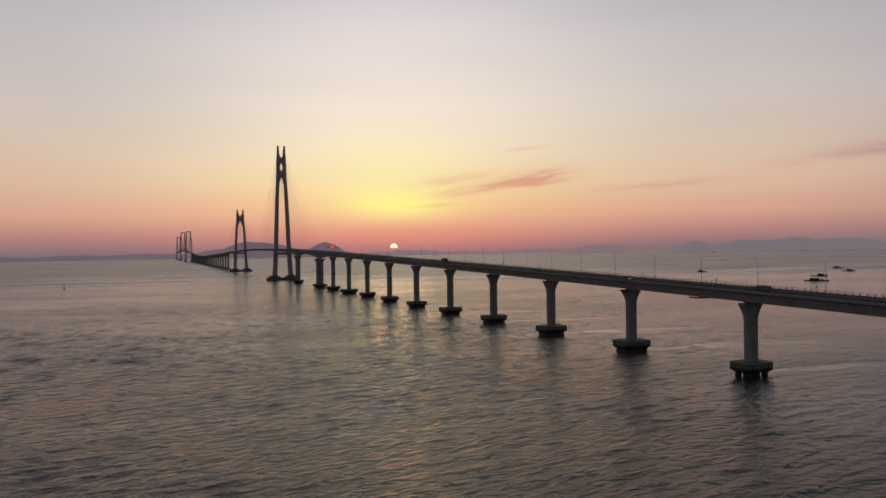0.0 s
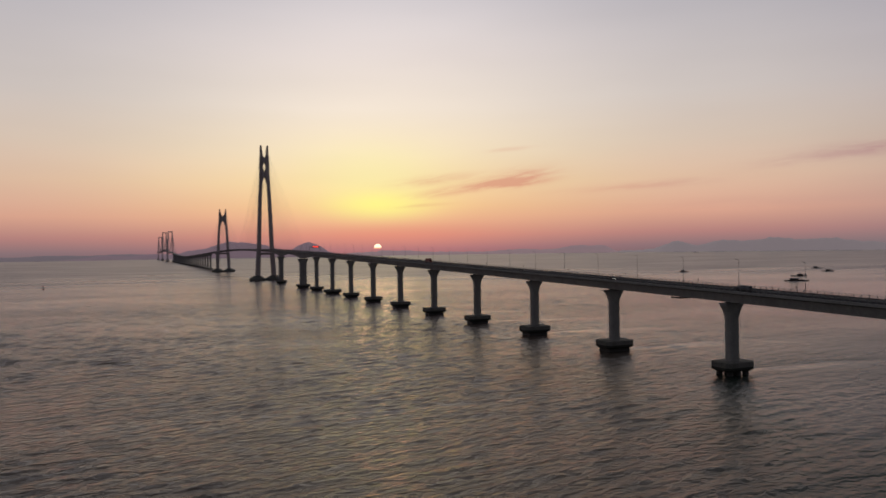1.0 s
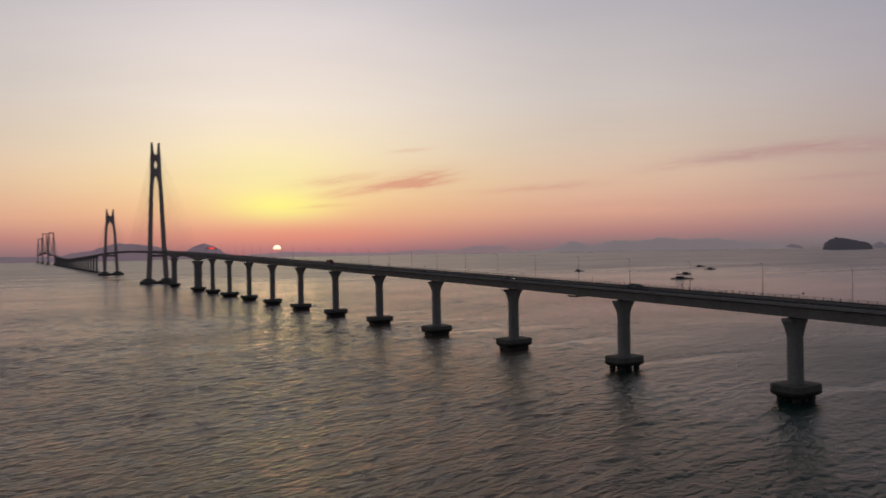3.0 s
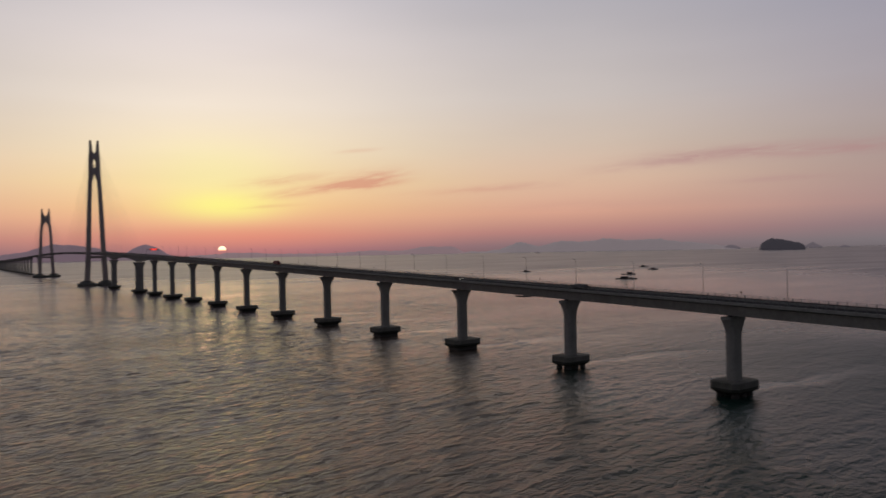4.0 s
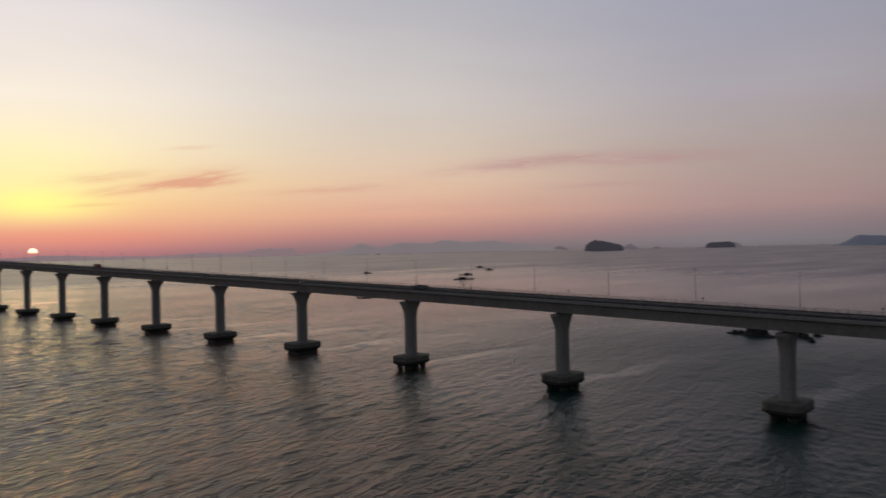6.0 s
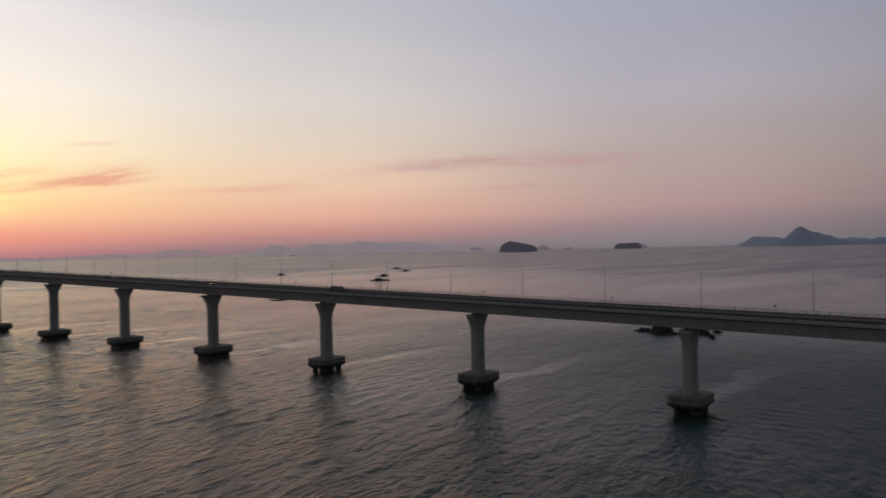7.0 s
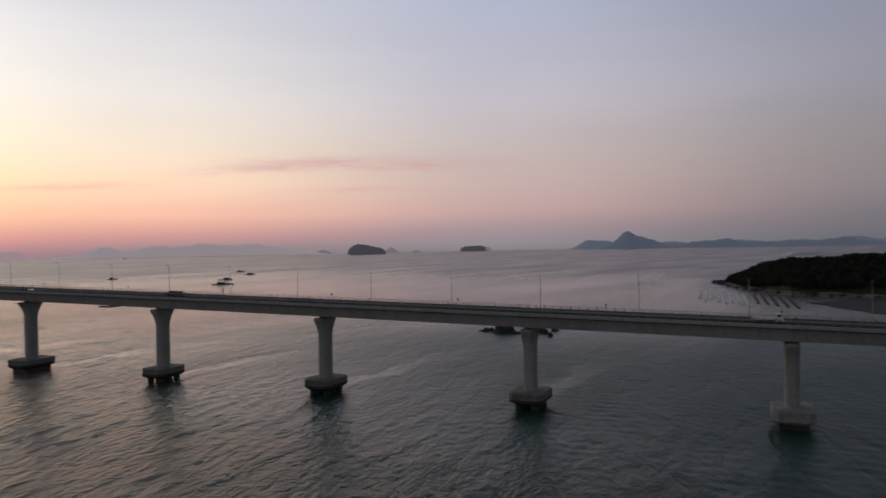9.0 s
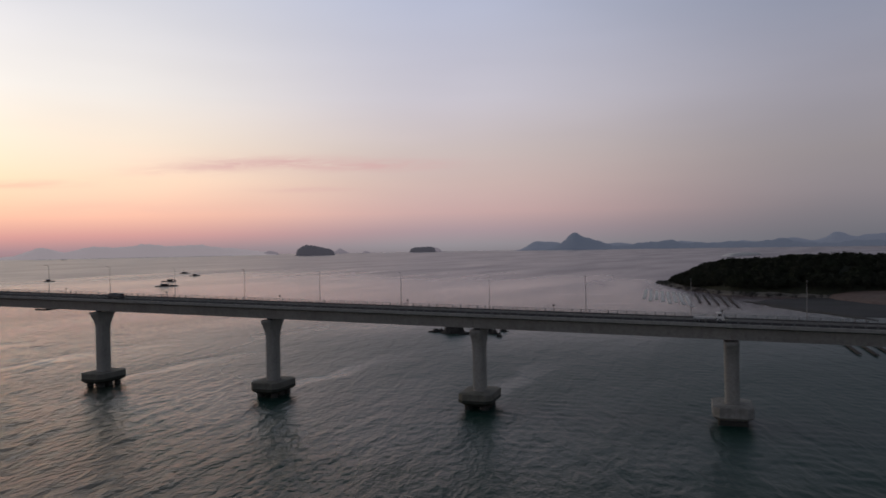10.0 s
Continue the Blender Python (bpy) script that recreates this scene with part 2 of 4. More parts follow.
CONCRETE = material("concrete", (0.325, 0.32, 0.295), 0.8, stain=(0.17, 0.165, 0.15), drips=0.45, relief=0.01)
CAP = material("pile_cap_concrete", (0.2, 0.195, 0.17), 0.85, stain=(0.09, 0.095, 0.07), drips=0.5, grain=2.5)
TIDE = material("tide_stained_concrete", (0.04, 0.045, 0.033), 0.7, stain=(0.025, 0.03, 0.02), drips=0.4, grain=3)
PILE = material("wet_pile", (0.045, 0.045, 0.04), 0.55, stain=(0.02, 0.025, 0.02), grain=3)
DECK = material("girder_concrete", (0.335, 0.33, 0.308), 0.8, stain=(0.23, 0.225, 0.205), drips=0.3, relief=0.01)
KERB = material("kerb_concrete", (0.46, 0.45, 0.43), 0.8, stain=(0.36, 0.35, 0.33), drips=0.35)
ASPHALT = material("asphalt", (0.04, 0.04, 0.042), 0.95, ior=1.25, stain=(0.035, 0.035, 0.036), grain=6, stain_scale=0.3)
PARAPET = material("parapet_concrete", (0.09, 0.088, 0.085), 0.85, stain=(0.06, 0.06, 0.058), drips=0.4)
STEEL = material("galvanised_steel", (0.3, 0.3, 0.31), 0.45, 0.7, grain=5, relief=0)
DARKSTEEL = material("dark_bearing_steel", (0.05, 0.05, 0.05), 0.6, 0.3, relief=0)
CABLE = material("cable_sheath", (0.62, 0.6, 0.57), 0.5, relief=0)
# light pinkish base stands in for haze before the far towers
TOWER = material("hazed_tower_paint", (0.7, 0.62, 0.6), 0.6, spread=0.06, stain=(0.6, 0.52, 0.5))
RAIL = material("grey_rail_paint", (0.2, 0.2, 0.2), 0.5, 0.2, grain=5, relief=0)
# base lightened and browned to suggest haze between eye and pylons
PYLON = material("hazed_pylon_concrete", (0.5, 0.43, 0.4), 0.8, stain=(0.4, 0.34, 0.31), drips=0.3)
ROCK = material("shore_rock", (0.05, 0.047, 0.043), 0.9, spread=0.4, grain=0.6, relief=0.15, stain=(0.022, 0.022, 0.02), stain_scale=0.08)
MUD = material("tidal_mud", (0.032, 0.031, 0.031), 0.75, spread=0.25, grain=0.4, relief=0.05, stain=(0.024, 0.023, 0.023), stain_scale=0.03)
SAND = material("pale_shore_sand", (0.15, 0.138, 0.122), 0.9, spread=0.45, grain=0.35, relief=0.12, stain=(0.03, 0.029, 0.026), stain_scale=0.06)
PALE = material("pale_dry_sand", (0.72, 0.7, 0.67), 0.9, spread=0.2, grain=0.2, relief=0.1, stain=(0.6, 0.58, 0.55), stain_scale=0.03)
SOIL = material("bare_soil", (0.14, 0.1, 0.088), 0.9, spread=0.3, grain=0.3, relief=0.1, stain=(0.11, 0.085, 0.075), stain_scale=0.06)
GROVE = material("woodland_floor", (0.03, 0.034, 0.02), 0.95, spread=0.4, grain=0.3, relief=0.3)
LEAF = material("pine_foliage", (0.032, 0.036, 0.026), 0.95, ior=1.25, spread=0.35, grain=0.7, relief=0.1, stain=(0.03, 0.04, 0.022), stain_scale=0.05)
BARK = material("bark", (0.09, 0.07, 0.05), 0.9, grain=4)
TIMBER = material("weathered_timber", (0.06, 0.052, 0.045), 0.85, grain=5)
FLOATS = material("pale_floats", (0.75, 0.75, 0.72), 0.6, spread=0.2, grain=2)
TARP = material("faded_tarpaulin", (0.1, 0.11, 0.13), 0.7, grain=2)
WHITE = material("white_vehicle_paint", (0.75, 0.75, 0.73), 0.35, relief=0, spread=0.04)
BLACK = material("black_vehicle_paint", (0.02, 0.02, 0.022), 0.3, relief=0)
SLATE = material("slate_grey_vehicle_paint", (0.17, 0.175, 0.185), 0.4, relief=0, spread=0.06)
RED = material("red_vehicle_paint", (0.22, 0.03, 0.025), 0.4, relief=0)
RUBBER = material("tyre_rubber", (0.02, 0.02, 0.02), 0.85, relief=0)
PANE = material("vehicle_glass", (0.02, 0.022, 0.025), 0.08, relief=0, ior=1.5)
HEADLIGHT = material("headlight", (0.8, 0.8, 0.75), 0.3, relief=0, emit=(1.0, 0.93, 0.8, 2.0))
LED = material("red_led_panel", (0.2, 0.02, 0.02), 0.5, relief=0, emit=(1.0, 0.06, 0.04, 1.6))
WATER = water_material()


def hazed_land(name, shade, haze_glow):
    """Land so far off that the air in front gives most of its light; that haze is put in as emission."""
    return material(name, shade, 0.95, spread=0.12, grain=0.01, relief=0, emit=haze_glow)


# ---- mesh tools ----
def mesh_of(bm, name, mat, smooth=False):
    me = bpy.data.meshes.new(name)
    bm.normal_update()
    bm.to_mesh(me)
    bm.free()
    me.materials.append(mat)
    if smooth:
        me.shade_smooth()
    return me


def part(name, bm, mat, parent=None, label="", at=None, smooth=False):
    """Links a bmesh, or a mesh that is already made, as one object under a thing or a part."""
    me = mesh_of(bm, name, mat, smooth) if isinstance(bm, bmesh.types.BMesh) else bm
    ob = new(name, me)
    if parent is not None:
        ob.parent = parent
    if at is not None:
        ob.matrix_basis = at
    if label:
        ob["label"] = label
    return ob


def thing(name, m, label, category, group="", kind=""):
    ob = new(name)
    ob.matrix_basis = m
    ob.empty_display_size = 1.0
    return tagged(ob, label, category, group, kind)


def box(size, at=(0, 0, 0), bevel=0.0, bm=None, turn=None):
    bm = bm or bmesh.new()
    m = Matrix.Translation(at) @ (turn or Matrix()) @ Matrix.Diagonal((*size, 1))
    made = bmesh.ops.create_cube(bm, size=1.0, matrix=m)
    if bevel:
        edges = {e for v in made["verts"] for e in v.link_edges}
        bmesh.ops.bevel(bm, geom=list(edges), offset=bevel, segments=1, affect="EDGES")
    return bm


def tube(a, b, ra, rb=None, sides=8, bm=None):
    bm = bm or bmesh.new()
    a, b = Vector(a), Vector(b)
    rb = ra if rb is None else rb
    m = Matrix.Translation((a + b) / 2) @ (b - a).to_track_quat("Z", "Y").to_matrix().to_4x4()
    bmesh.ops.create_cone(bm, cap_ends=True, segments=sides, radius1=ra, radius2=rb, depth=(b - a).length, matrix=m)
    return bm


def loft(rings, bm=None, caps=True):
    """Skins rings of points of equal number."""
    bm = bm or bmesh.new()
    rows = [[bm.verts.new(p) for p in ring] for ring in rings]
    k = len(rows[0])
    for lo, hi in zip(rows, rows[1:]):
        for i in range(k):
            bm.faces.new((lo[i], lo[(i + 1) % k], hi[(i + 1) % k], hi[i]))
    if caps:
        bm.faces.new(rows[0][::-1])
        bm.faces.new(rows[-1])
    bmesh.ops.recalc_face_normals(bm, faces=bm.faces)
    return bm


# ---- sea ----
def wave_field(x, y, cell):
    """Wind sea as a sum of many trains: height and sideways shift of the surface."""
    rng = np.random.default_rng(7)
    z, dx, dy = np.zeros_like(x), np.zeros_like(x), np.zeros_like(x)
    lee = np.clip((x - 0.3 * y + 50) / 200, 0, 1)
    lee = lee * lee * (3 - 2 * lee)
    # the open sea's trains, and those that bend in towards the shore
    for count, lo, hi, toward, fan, much, share in ((56, 2.0, 8.0, 126, 22, 0.025, 1 - lee), (22, 2.5, 5.5, 205, 20, 0.016, 0.12 + 0.75 * lee)):
        for i in range(count):
            length = lo * (hi / lo) ** rng.random()
            heading = radians(toward + rng.normal() * fan)
            steep = much * (0.6 + 0.8 * rng.random())
            k = 2 * math.pi / length
            a = steep / k * np.clip((length / cell - 1.5) / 1.2, 0, 1) * share
            ph = k * (x * math.cos(heading) + y * math.sin(heading)) + rng.random() * 6.283
            z += a * np.cos(ph)
            dx -= 1.1 * a * math.cos(heading) * np.sin(ph)
            dy -= 1.1 * a * math.sin(heading) * np.sin(ph)
    gust = 0.9 + 0.16 * np.sin(x * 0.021 + y * 0.034) + 0.14 * np.sin(x * 0.047 - y * 0.019 + 1.3) + 0.1 * np.sin(x * 0.011 + y * 0.083 + 4)
    # calm streaks behind the piers
    lx, ly = -0.3837 * x + 0.9234 * y - 183.73, -0.9234 * x - 0.3837 * y + 188.08
    d = np.abs(np.mod(lx - 0.15 * ly + 28.18 + 5 * np.sin(ly * 0.06), 64.354) - 32.177) / (3.2 + 0.07 * np.abs(ly))
    gust *= 1 - 0.65 * np.clip((1.2 - d) / 0.85, 0, 1) * np.clip((-2 - ly) / 10, 0, 1) * np.clip((ly + 100) / 70, 0, 1) * (lx < 620) * (lx > -165)
    # the sea lies smoother towards the open distance
    gust /= 1 + (np.hypot(x, y) / 780.0) ** 2.6
    return z * gust, dx * gust, dy * gust


def build_sea():
    """One sheet: waves in relief over the water round the bridge, running out flat to the horizon."""
    def spread(lo, a, b, hi, near, far):
        """Stations lo..hi, near metres apart between a and b and growing to far metres at the ends."""
        out = list(np.arange(a, b, near))
        for start, stop, s in ((b, hi, 1), (a, lo, -1)):
            p = start
            while s * (stop - p) > 0:
                out.append(p)
                p += s * (near + (far - near) * abs(p - start) / max(1.0, abs(stop - start)))
        return np.array(sorted(set(out)))

    xs, ys = spread(-800, -180, 330, 1000, 1.0, 4.2), spread(-60, -50, 420, 1500, 1.0, 4.8)
    nx, ny = len(xs), len(ys)
    gx, gy = np.meshgrid(xs, ys)
    cx, cy = np.meshgrid(np.gradient(xs), np.gradient(ys))
    edge = np.minimum.reduce([gx - xs[0], xs[-1] - gx, gy - ys[0], ys[-1] - gy])
    fade = np.clip(edge / 150.0, 0, 1)
    fade = np.where(gy < 100, np.clip((gy - ys[0]) / 40.0, 0, 1), fade)
    fade = fade * fade * (3 - 2 * fade)
    z, dx, dy = wave_field(gx, gy, np.maximum(cx, cy))
    co = np.stack([gx + dx * fade, gy + dy * fade, z * fade], -1).reshape(-1, 3)
    idx = np.arange(nx * ny).reshape(ny, nx)
    quads = np.stack([idx[:-1, :-1], idx[:-1, 1:], idx[1:, 1:], idx[1:, :-1]], -1).reshape(-1, 4)
    R = 9000.0
    outer = np.array([(-R, -R, 0), (R, -R, 0), (R, R, 0), (-R, R, 0)])
    corner = [idx[0, 0], idx[0, -1], idx[-1, -1], idx[-1, 0]]
    base = nx * ny
    ring = np.array([(base + i, base + (i + 1) % 4, corner[(i + 1) % 4], corner[i]) for i in range(4)])
    co, quads = np.concatenate([co, outer]), np.concatenate([quads, ring])
    me = bpy.data.meshes.new("water")
    me.vertices.add(len(co))
    me.vertices.foreach_set("co", co.ravel())
    me.loops.add(quads.size)
    me.loops.foreach_set("vertex_index", quads.ravel().astype(np.int32))
    me.polygons.add(len(quads))
    me.polygons.foreach_set("loop_start", np.arange(0, quads.size, 4, dtype=np.int32))
    me.update(calc_edges=True)
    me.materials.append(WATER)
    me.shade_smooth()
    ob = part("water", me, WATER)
    tagged(ob, "wind-rippled grey sea reflecting the dusk sky", "sea", kind="structure")


build_sea()

# ---- bridge ----
SPAN = 64.354
LINE = Matrix.Translation((103.19, 241.85, -0.8)) @ Matrix.Rotation(math.atan2(59.4273, -24.6943), 4, "Z")   # x along the bridge, y to the side of the camera
HALF = 5.75        # half the deck's width
KEYS_X = [-700, -400, -200, 0, 200, 400, 600, 740, 900, 1130, 1360, 1600, 2000, 2400, 2800, 3200, 3820, 4330, 4760]
KEYS_Z = [14.0, 20.4, 24.9, 29.5, 33.75, 37.9, 41.9, 44.4, 46.6, 48.2, 46.4, 42.2, 35.2, 29.6, 32.5, 43.0, 53.0, 45.0, 34.0]


def deck_z(x):
    """Height of the kerb's top along the bridge (a smooth curve through the keys)."""
    k = max(1, min(len(KEYS_X) - 3, next((i for i, v in enumerate(KEYS_X) if v > x), len(KEYS_X)) - 1))
    (x0, x1, x2, x3), (z0, z1, z2, z3) = KEYS_X[k - 1:k + 3], KEYS_Z[k - 1:k + 3]
    t, w = (x - x1) / (x2 - x1), x2 - x1
    m1, m2 = (z2 - z0) / (x2 - x0) * w, (z3 - z1) / (x3 - x1) * w
    return (2 * t**3 - 3 * t**2 + 1) * z1 + (t**3 - 2 * t**2 + t) * m1 + (-2 * t**3 + 3 * t**2) * z2 + (t**3 - t**2) * m2


def depth_at(x):
    """Depth of the girder below the kerb's top: constant, deeper over the two haunched piers, slim on the cable spans."""
    d = 4.05
    for px, reach in ((643.5, 62.0), (772.0, 58.0)):
        d += 3.6 * max(0.0, 1 - abs(x - px) / reach) ** 2
    if x > 772:
        d = max(3.1, d - 0.9 * min(1.0, (x - 772) / 60)) if x < 1640 else 4.05
    return d


def sweep(profile, xs, bm=None):
    """A girder or strip: profile(x) gives its closed outline (y, height against the kerb's top) at x."""
    return loft([[(x, y, deck_z(x) + z) for y, z in profile(x)] for x in xs], bm)


def girder_outline(x):
    d = -depth_at(x)
    return [(HALF, -0.02), (HALF, -0.72), (3.5, -1.25), (2.7, d), (-2.7, d), (-3.5, -1.25), (-HALF, -0.72), (-HALF, -0.02), (-HALF + 0.45, -0.02), (-HALF + 0.5, -0.46), (HALF - 0.5, -0.46), (HALF - 0.45, -0.02)]


def strip(y0, y1, z0, z1):
    return lambda x: [(y0, z0), (y1, z0), (y1, z1), (y0, z1)]


def stations(a, b, step):
    n = max(1, round((b - a) / step))
    return [a + (b - a) * i / n for i in range(n + 1)]


deck = thing("bridge_deck", LINE, "long concrete box-girder road deck carried over the sea on single piers", "bridge deck")
BREAKS = [SPAN * k for k in range(-7, 10)] + [579.2, 643.5, 772.0, 886.0]
for a, b in zip(BREAKS, BREAKS[1:]):
    xs = stations(a + 0.04, b - 0.04, 8)
    part("girder_span", sweep(girder_outline, xs), DECK, deck)
    part("road_surface", sweep(strip(-HALF + 0.5, HALF - 0.5, -0.455, -0.44), xs), ASPHALT, deck)
    for s in (-1, 1):
        part("kerb_coping", sweep(strip(s * HALF + 0.04 * s, s * (HALF - 0.47), -0.016, 0.06), xs), KERB, deck)
part("girder_span", sweep(girder_outline, stations(886.04, 1640, 16)), DECK, deck)
part("road_surface", sweep(strip(-HALF + 0.5, HALF - 0.5, -0.455, -0.44), stations(886.04, 1640, 16)), ASPHALT, deck)
for s in (-1, 1):
    part("kerb_coping", sweep(strip(s * HALF + 0.04 * s, s * (HALF - 0.47), -0.016, 0.12), stations(886.04, 1640, 16)), KERB, deck)
part("girder_span", sweep(girder_outline, stations(1640.1, 4760, 20)), DECK, deck)


def rail_post():
    bm = box((0.2, 0.24, 1.32), (0, 0, 0.66), 0.03)
    box((0.3, 0.3, 0.03), (0, 0, 0.015), bm=bm)
    return mesh_of(bm, "rail_post", RAIL)


# ---- piers ----
def pier_shape(height, hx=2.0, hy=2.1):
    """Stem with rounded corners, flaring to a wide head along the last six metres."""
    def ring(z, hx, hy, r):
        pts = []
        for cx, cy, a0 in ((1, 1, 0), (-1, 1, 90), (-1, -1, 180), (1, -1, 270)):
            for a in (0, 45, 90):
                ang = radians(a0 + a)
                pts.append((cx * (hx - r) + r * math.cos(ang), cy * (hy - r) + r * math.sin(ang), z))
        return pts
    top = height
    rows = [ring(0, hx, hy, 0.95), ring(top - 6.0, hx, hy, 0.95)]
    for i in range(1, 7):
        f = i / 6
        rows.append(ring(top - 6.0 + 5.3 * f, hx, hy + 2.1 * f ** 2.0, 0.95 - 0.35 * f))
    rows.append(ring(top, hx, hy + 2.15, 0.6))
    return loft(rows)


def cap_shape(lx, ly, thick, chamfer, foot=0.25):
    """Pile cap: a thick slab with cut corners."""
    def ring(z, g):
        a, b, c = lx / 2 - g, ly / 2 - g, chamfer
        return [(a, b - c, z), (a - c, b, z), (-a + c, b, z), (-a, b - c, z), (-a, -b + c, z), (-a + c, -b, z), (a - c, -b, z), (a, -b + c, z)]
    return loft([ring(0, foot), ring(0.8 * foot, 0.02), ring(0.8 * foot + 0.05, 0), ring(thick - 0.15, 0), ring(thick, 0.15)])


def build_pier(x, big=1.0, hx=1.66, hy=2.05):
    pier = thing("bridge_pier", LINE @ pose(x, 0, 0), "grey concrete pier with flared head on a sea pile cap", "bridge pier", "piers of the bridge")
    base, thick = 2.2, 3.1
    top = deck_z(x) - depth_at(x) - 0.45
    part("stem", pier_shape(top - base - thick, hx, hy), CONCRETE, pier, at=pose(0, 0, base + thick))
    part("pile_cap", cap_shape(9.3 * big, 12.6 * big, thick, 1.5, 0.85), CAP if x > -180 else CONCRETE, pier, "weathered pile cap darkened by the tide" if x > -180 else "pale concrete pile cap", at=pose(0, 0, base))
    if x > -180:
        part("tide_band", cap_shape(9.3 * big + 0.05, 12.6 * big + 0.05, 1.55, 1.5, 0.85), TIDE, pier, "dark weed-stained band left by the tide", at=pose(0, 0, base - 0.03))
    if x > 20 or x < -180:
        part("skirt", box((6.7 * big, 9.6 * big, base + 2.5), (0, 0, (base - 2.5) / 2 + 0.05), 0.3), PILE, pier, "dark wet skirt below the pile cap")
    for i in (-1, 0, 1) if -180 <= x <= 20 else ():
        for j in (-1, 1):
            part("support_column", tube((j * 2.3 * big, i * 3.5 * big, -3), (j * 2.3 * big, i * 3.5 * big, base + 0.1), 1.1, sides=12), PILE, pier, smooth=False)
    for j in (-1, 1):
        part("bearing", box((1.1, 1.2, 0.5), (0, j * 1.7, top + 0.2), 0.05), DARKSTEEL, pier)
    return pier


SETTLED = {-1: -0.25, -2: -0.55}      # metres by which two of the piers stand off the even spacing
for k in range(-6, 10):
    build_pier(SPAN * k + SETTLED.get(k, 0.0), 1.28 if k == 8 else 1.1 if k > 0 else 1.0)
build_pier(643.5, 1.2, 3.0, 3.9)
build_pier(772.0, 1.1, 2.6, 3.0)


def build_slim_pier(x):
    pier = thing("bridge_pier", LINE @ pose(x, 0, 0), "far concrete pier of the bridge beyond the cable spans", "bridge pier", "piers of the bridge")
    top = deck_z(x) - 4.0
    part("stem", pier_shape(top - 3.7), CONCRETE, pier, at=pose(0, 0, 3.7))
    part("pile_cap", cap_shape(11, 12, 4, 2.0), CAP, pier, at=pose(0, 0, -0.2))


for x in [1496.0, 1630.0] + [1630 + 62.0 * k for k in range(1, 24)]:
    build_slim_pier(x)


# ---- cable-stayed pylons ----
def leg_ring(cy, z, wx, wy):
    return [(wx, cy + wy, z), (-wx, cy + wy, z), (-wx, cy - wy, z), (wx, cy - wy, z)]


def build_pylon(x, height, label):
    """Two leaning legs that meet at a waist, part again and end in a pair of upright horns."""
    pylon = thing("bridge_pylon", LINE @ pose(x, 0, 0), label, "bridge pylon", "pylons of the bridge")
    tall = height > 160
    if tall:
        rows = [(6, 11.7, 3.2), (45, 9.5, 2.9), (118, 6.8, 2.5), (143, 5.5, 2.3), (150, 4.4, 3.1), (153.5, 3.7, 3.65), (160, 3.55, 3.55), (163.5, 4.2, 2.85), (167.5, 4.7, 2.3),
                (171, 4.2, 2.75), (174.5, 3.45, 3.4), (181, 3.3, 3.2), (184, 4.3, 1.9), (191, 4.5, 1.5), (197, 4.7, 1.15), (height, 4.9, 0.6)]
    else:
        rows = [(6, 11.6, 2.8), (45, 9.8, 2.5), (85, 8.0, 2.3), (99, 6.9, 2.2), (105, 5.0, 3.2), (108, 4.1, 3.95), (115, 4.0, 3.9), (119, 4.3, 3.6), (121.5, 5.4, 2.2), (126, 5.8, 1.5), (height, 6.0, 0.7)]
    for s in (-1, 1):
        part("leg", loft([leg_ring(s * cy, z, 3.2 - 1.2 * z / height, wy) for z, cy, wy in rows]), PYLON, pylon)
        foot = bmesh.new()
        ring = lambda r, z, g=1.0: [(r * g * math.cos(a), s * 12.2 + r * math.sin(a), z) for a in [2 * math.pi * i / 24 for i in range(24)]]
        loft([ring(11.6, -2), ring(11.6, 4.2), ring(10.8, 4.8), ring(5.4, 8.0), ring(4.4, 8.6)], foot)
        part("footing", foot, CAP, pylon, "round caisson footing with a sloping top")
    zb = deck_z(x) - 4.6
    part("cross_beam", box((4.2, 19.5, 3.4), (0, 0, zb - 1.6), 0.2), PYLON, pylon)
    part("footing_beam", box((9, 8, 4), (0, 0, 2.4), 0.3), CAP, pylon)
    reach, n = (232.0, 13) if tall else (225.0, 11)
    lo, hi = (158.0, 194.0) if tall else (98.0, 127.0)
    for s in (-1, 1):
        for way_ in (-1, 1):
            for i in range(n):
                f = (i + 1) / n
                px = way_ * (22 + (reach - 22) * f)
                part("stay_cable", tube((way_ * 1.0, s * 3.2, lo + (hi - lo) * f), (px, s * (HALF + 0.1), deck_z(x + px) + 0.2), 0.065, sides=5), CABLE, pylon)
    return pylon


build_pylon(886.0, 199.0, "tall dark concrete cable-stayed pylon with two horns and a diamond opening")
build_pylon(1384.0, 133.0, "lower concrete cable-stayed pylon with two horns")


# ---- suspension spans far off ----
def build_tower(x, height):
    tower = thing("suspension_tower", LINE @ pose(x, 0, 0), "far steel portal tower of the suspension spans", "bridge tower", "suspension towers")
    for s in (-1, 1):
        part("leg", loft([leg_ring(s * (12.5 - 4.2 * z / height), z, 2.6, 2.3) for z in (2, height * 0.5, height)]), TOWER, tower)
        part("footing", cap_shape(18, 14, 6, 3), CAP, tower, at=pose(0, s * 12.5, -1))
    for z in (deck_z(x) - 6, height - 2.5):
        part("cross_beam", box((3.4, 2 * (12.5 - 4.2 * z / height), 4.0), (0, 0, z), 0.2), TOWER, tower)


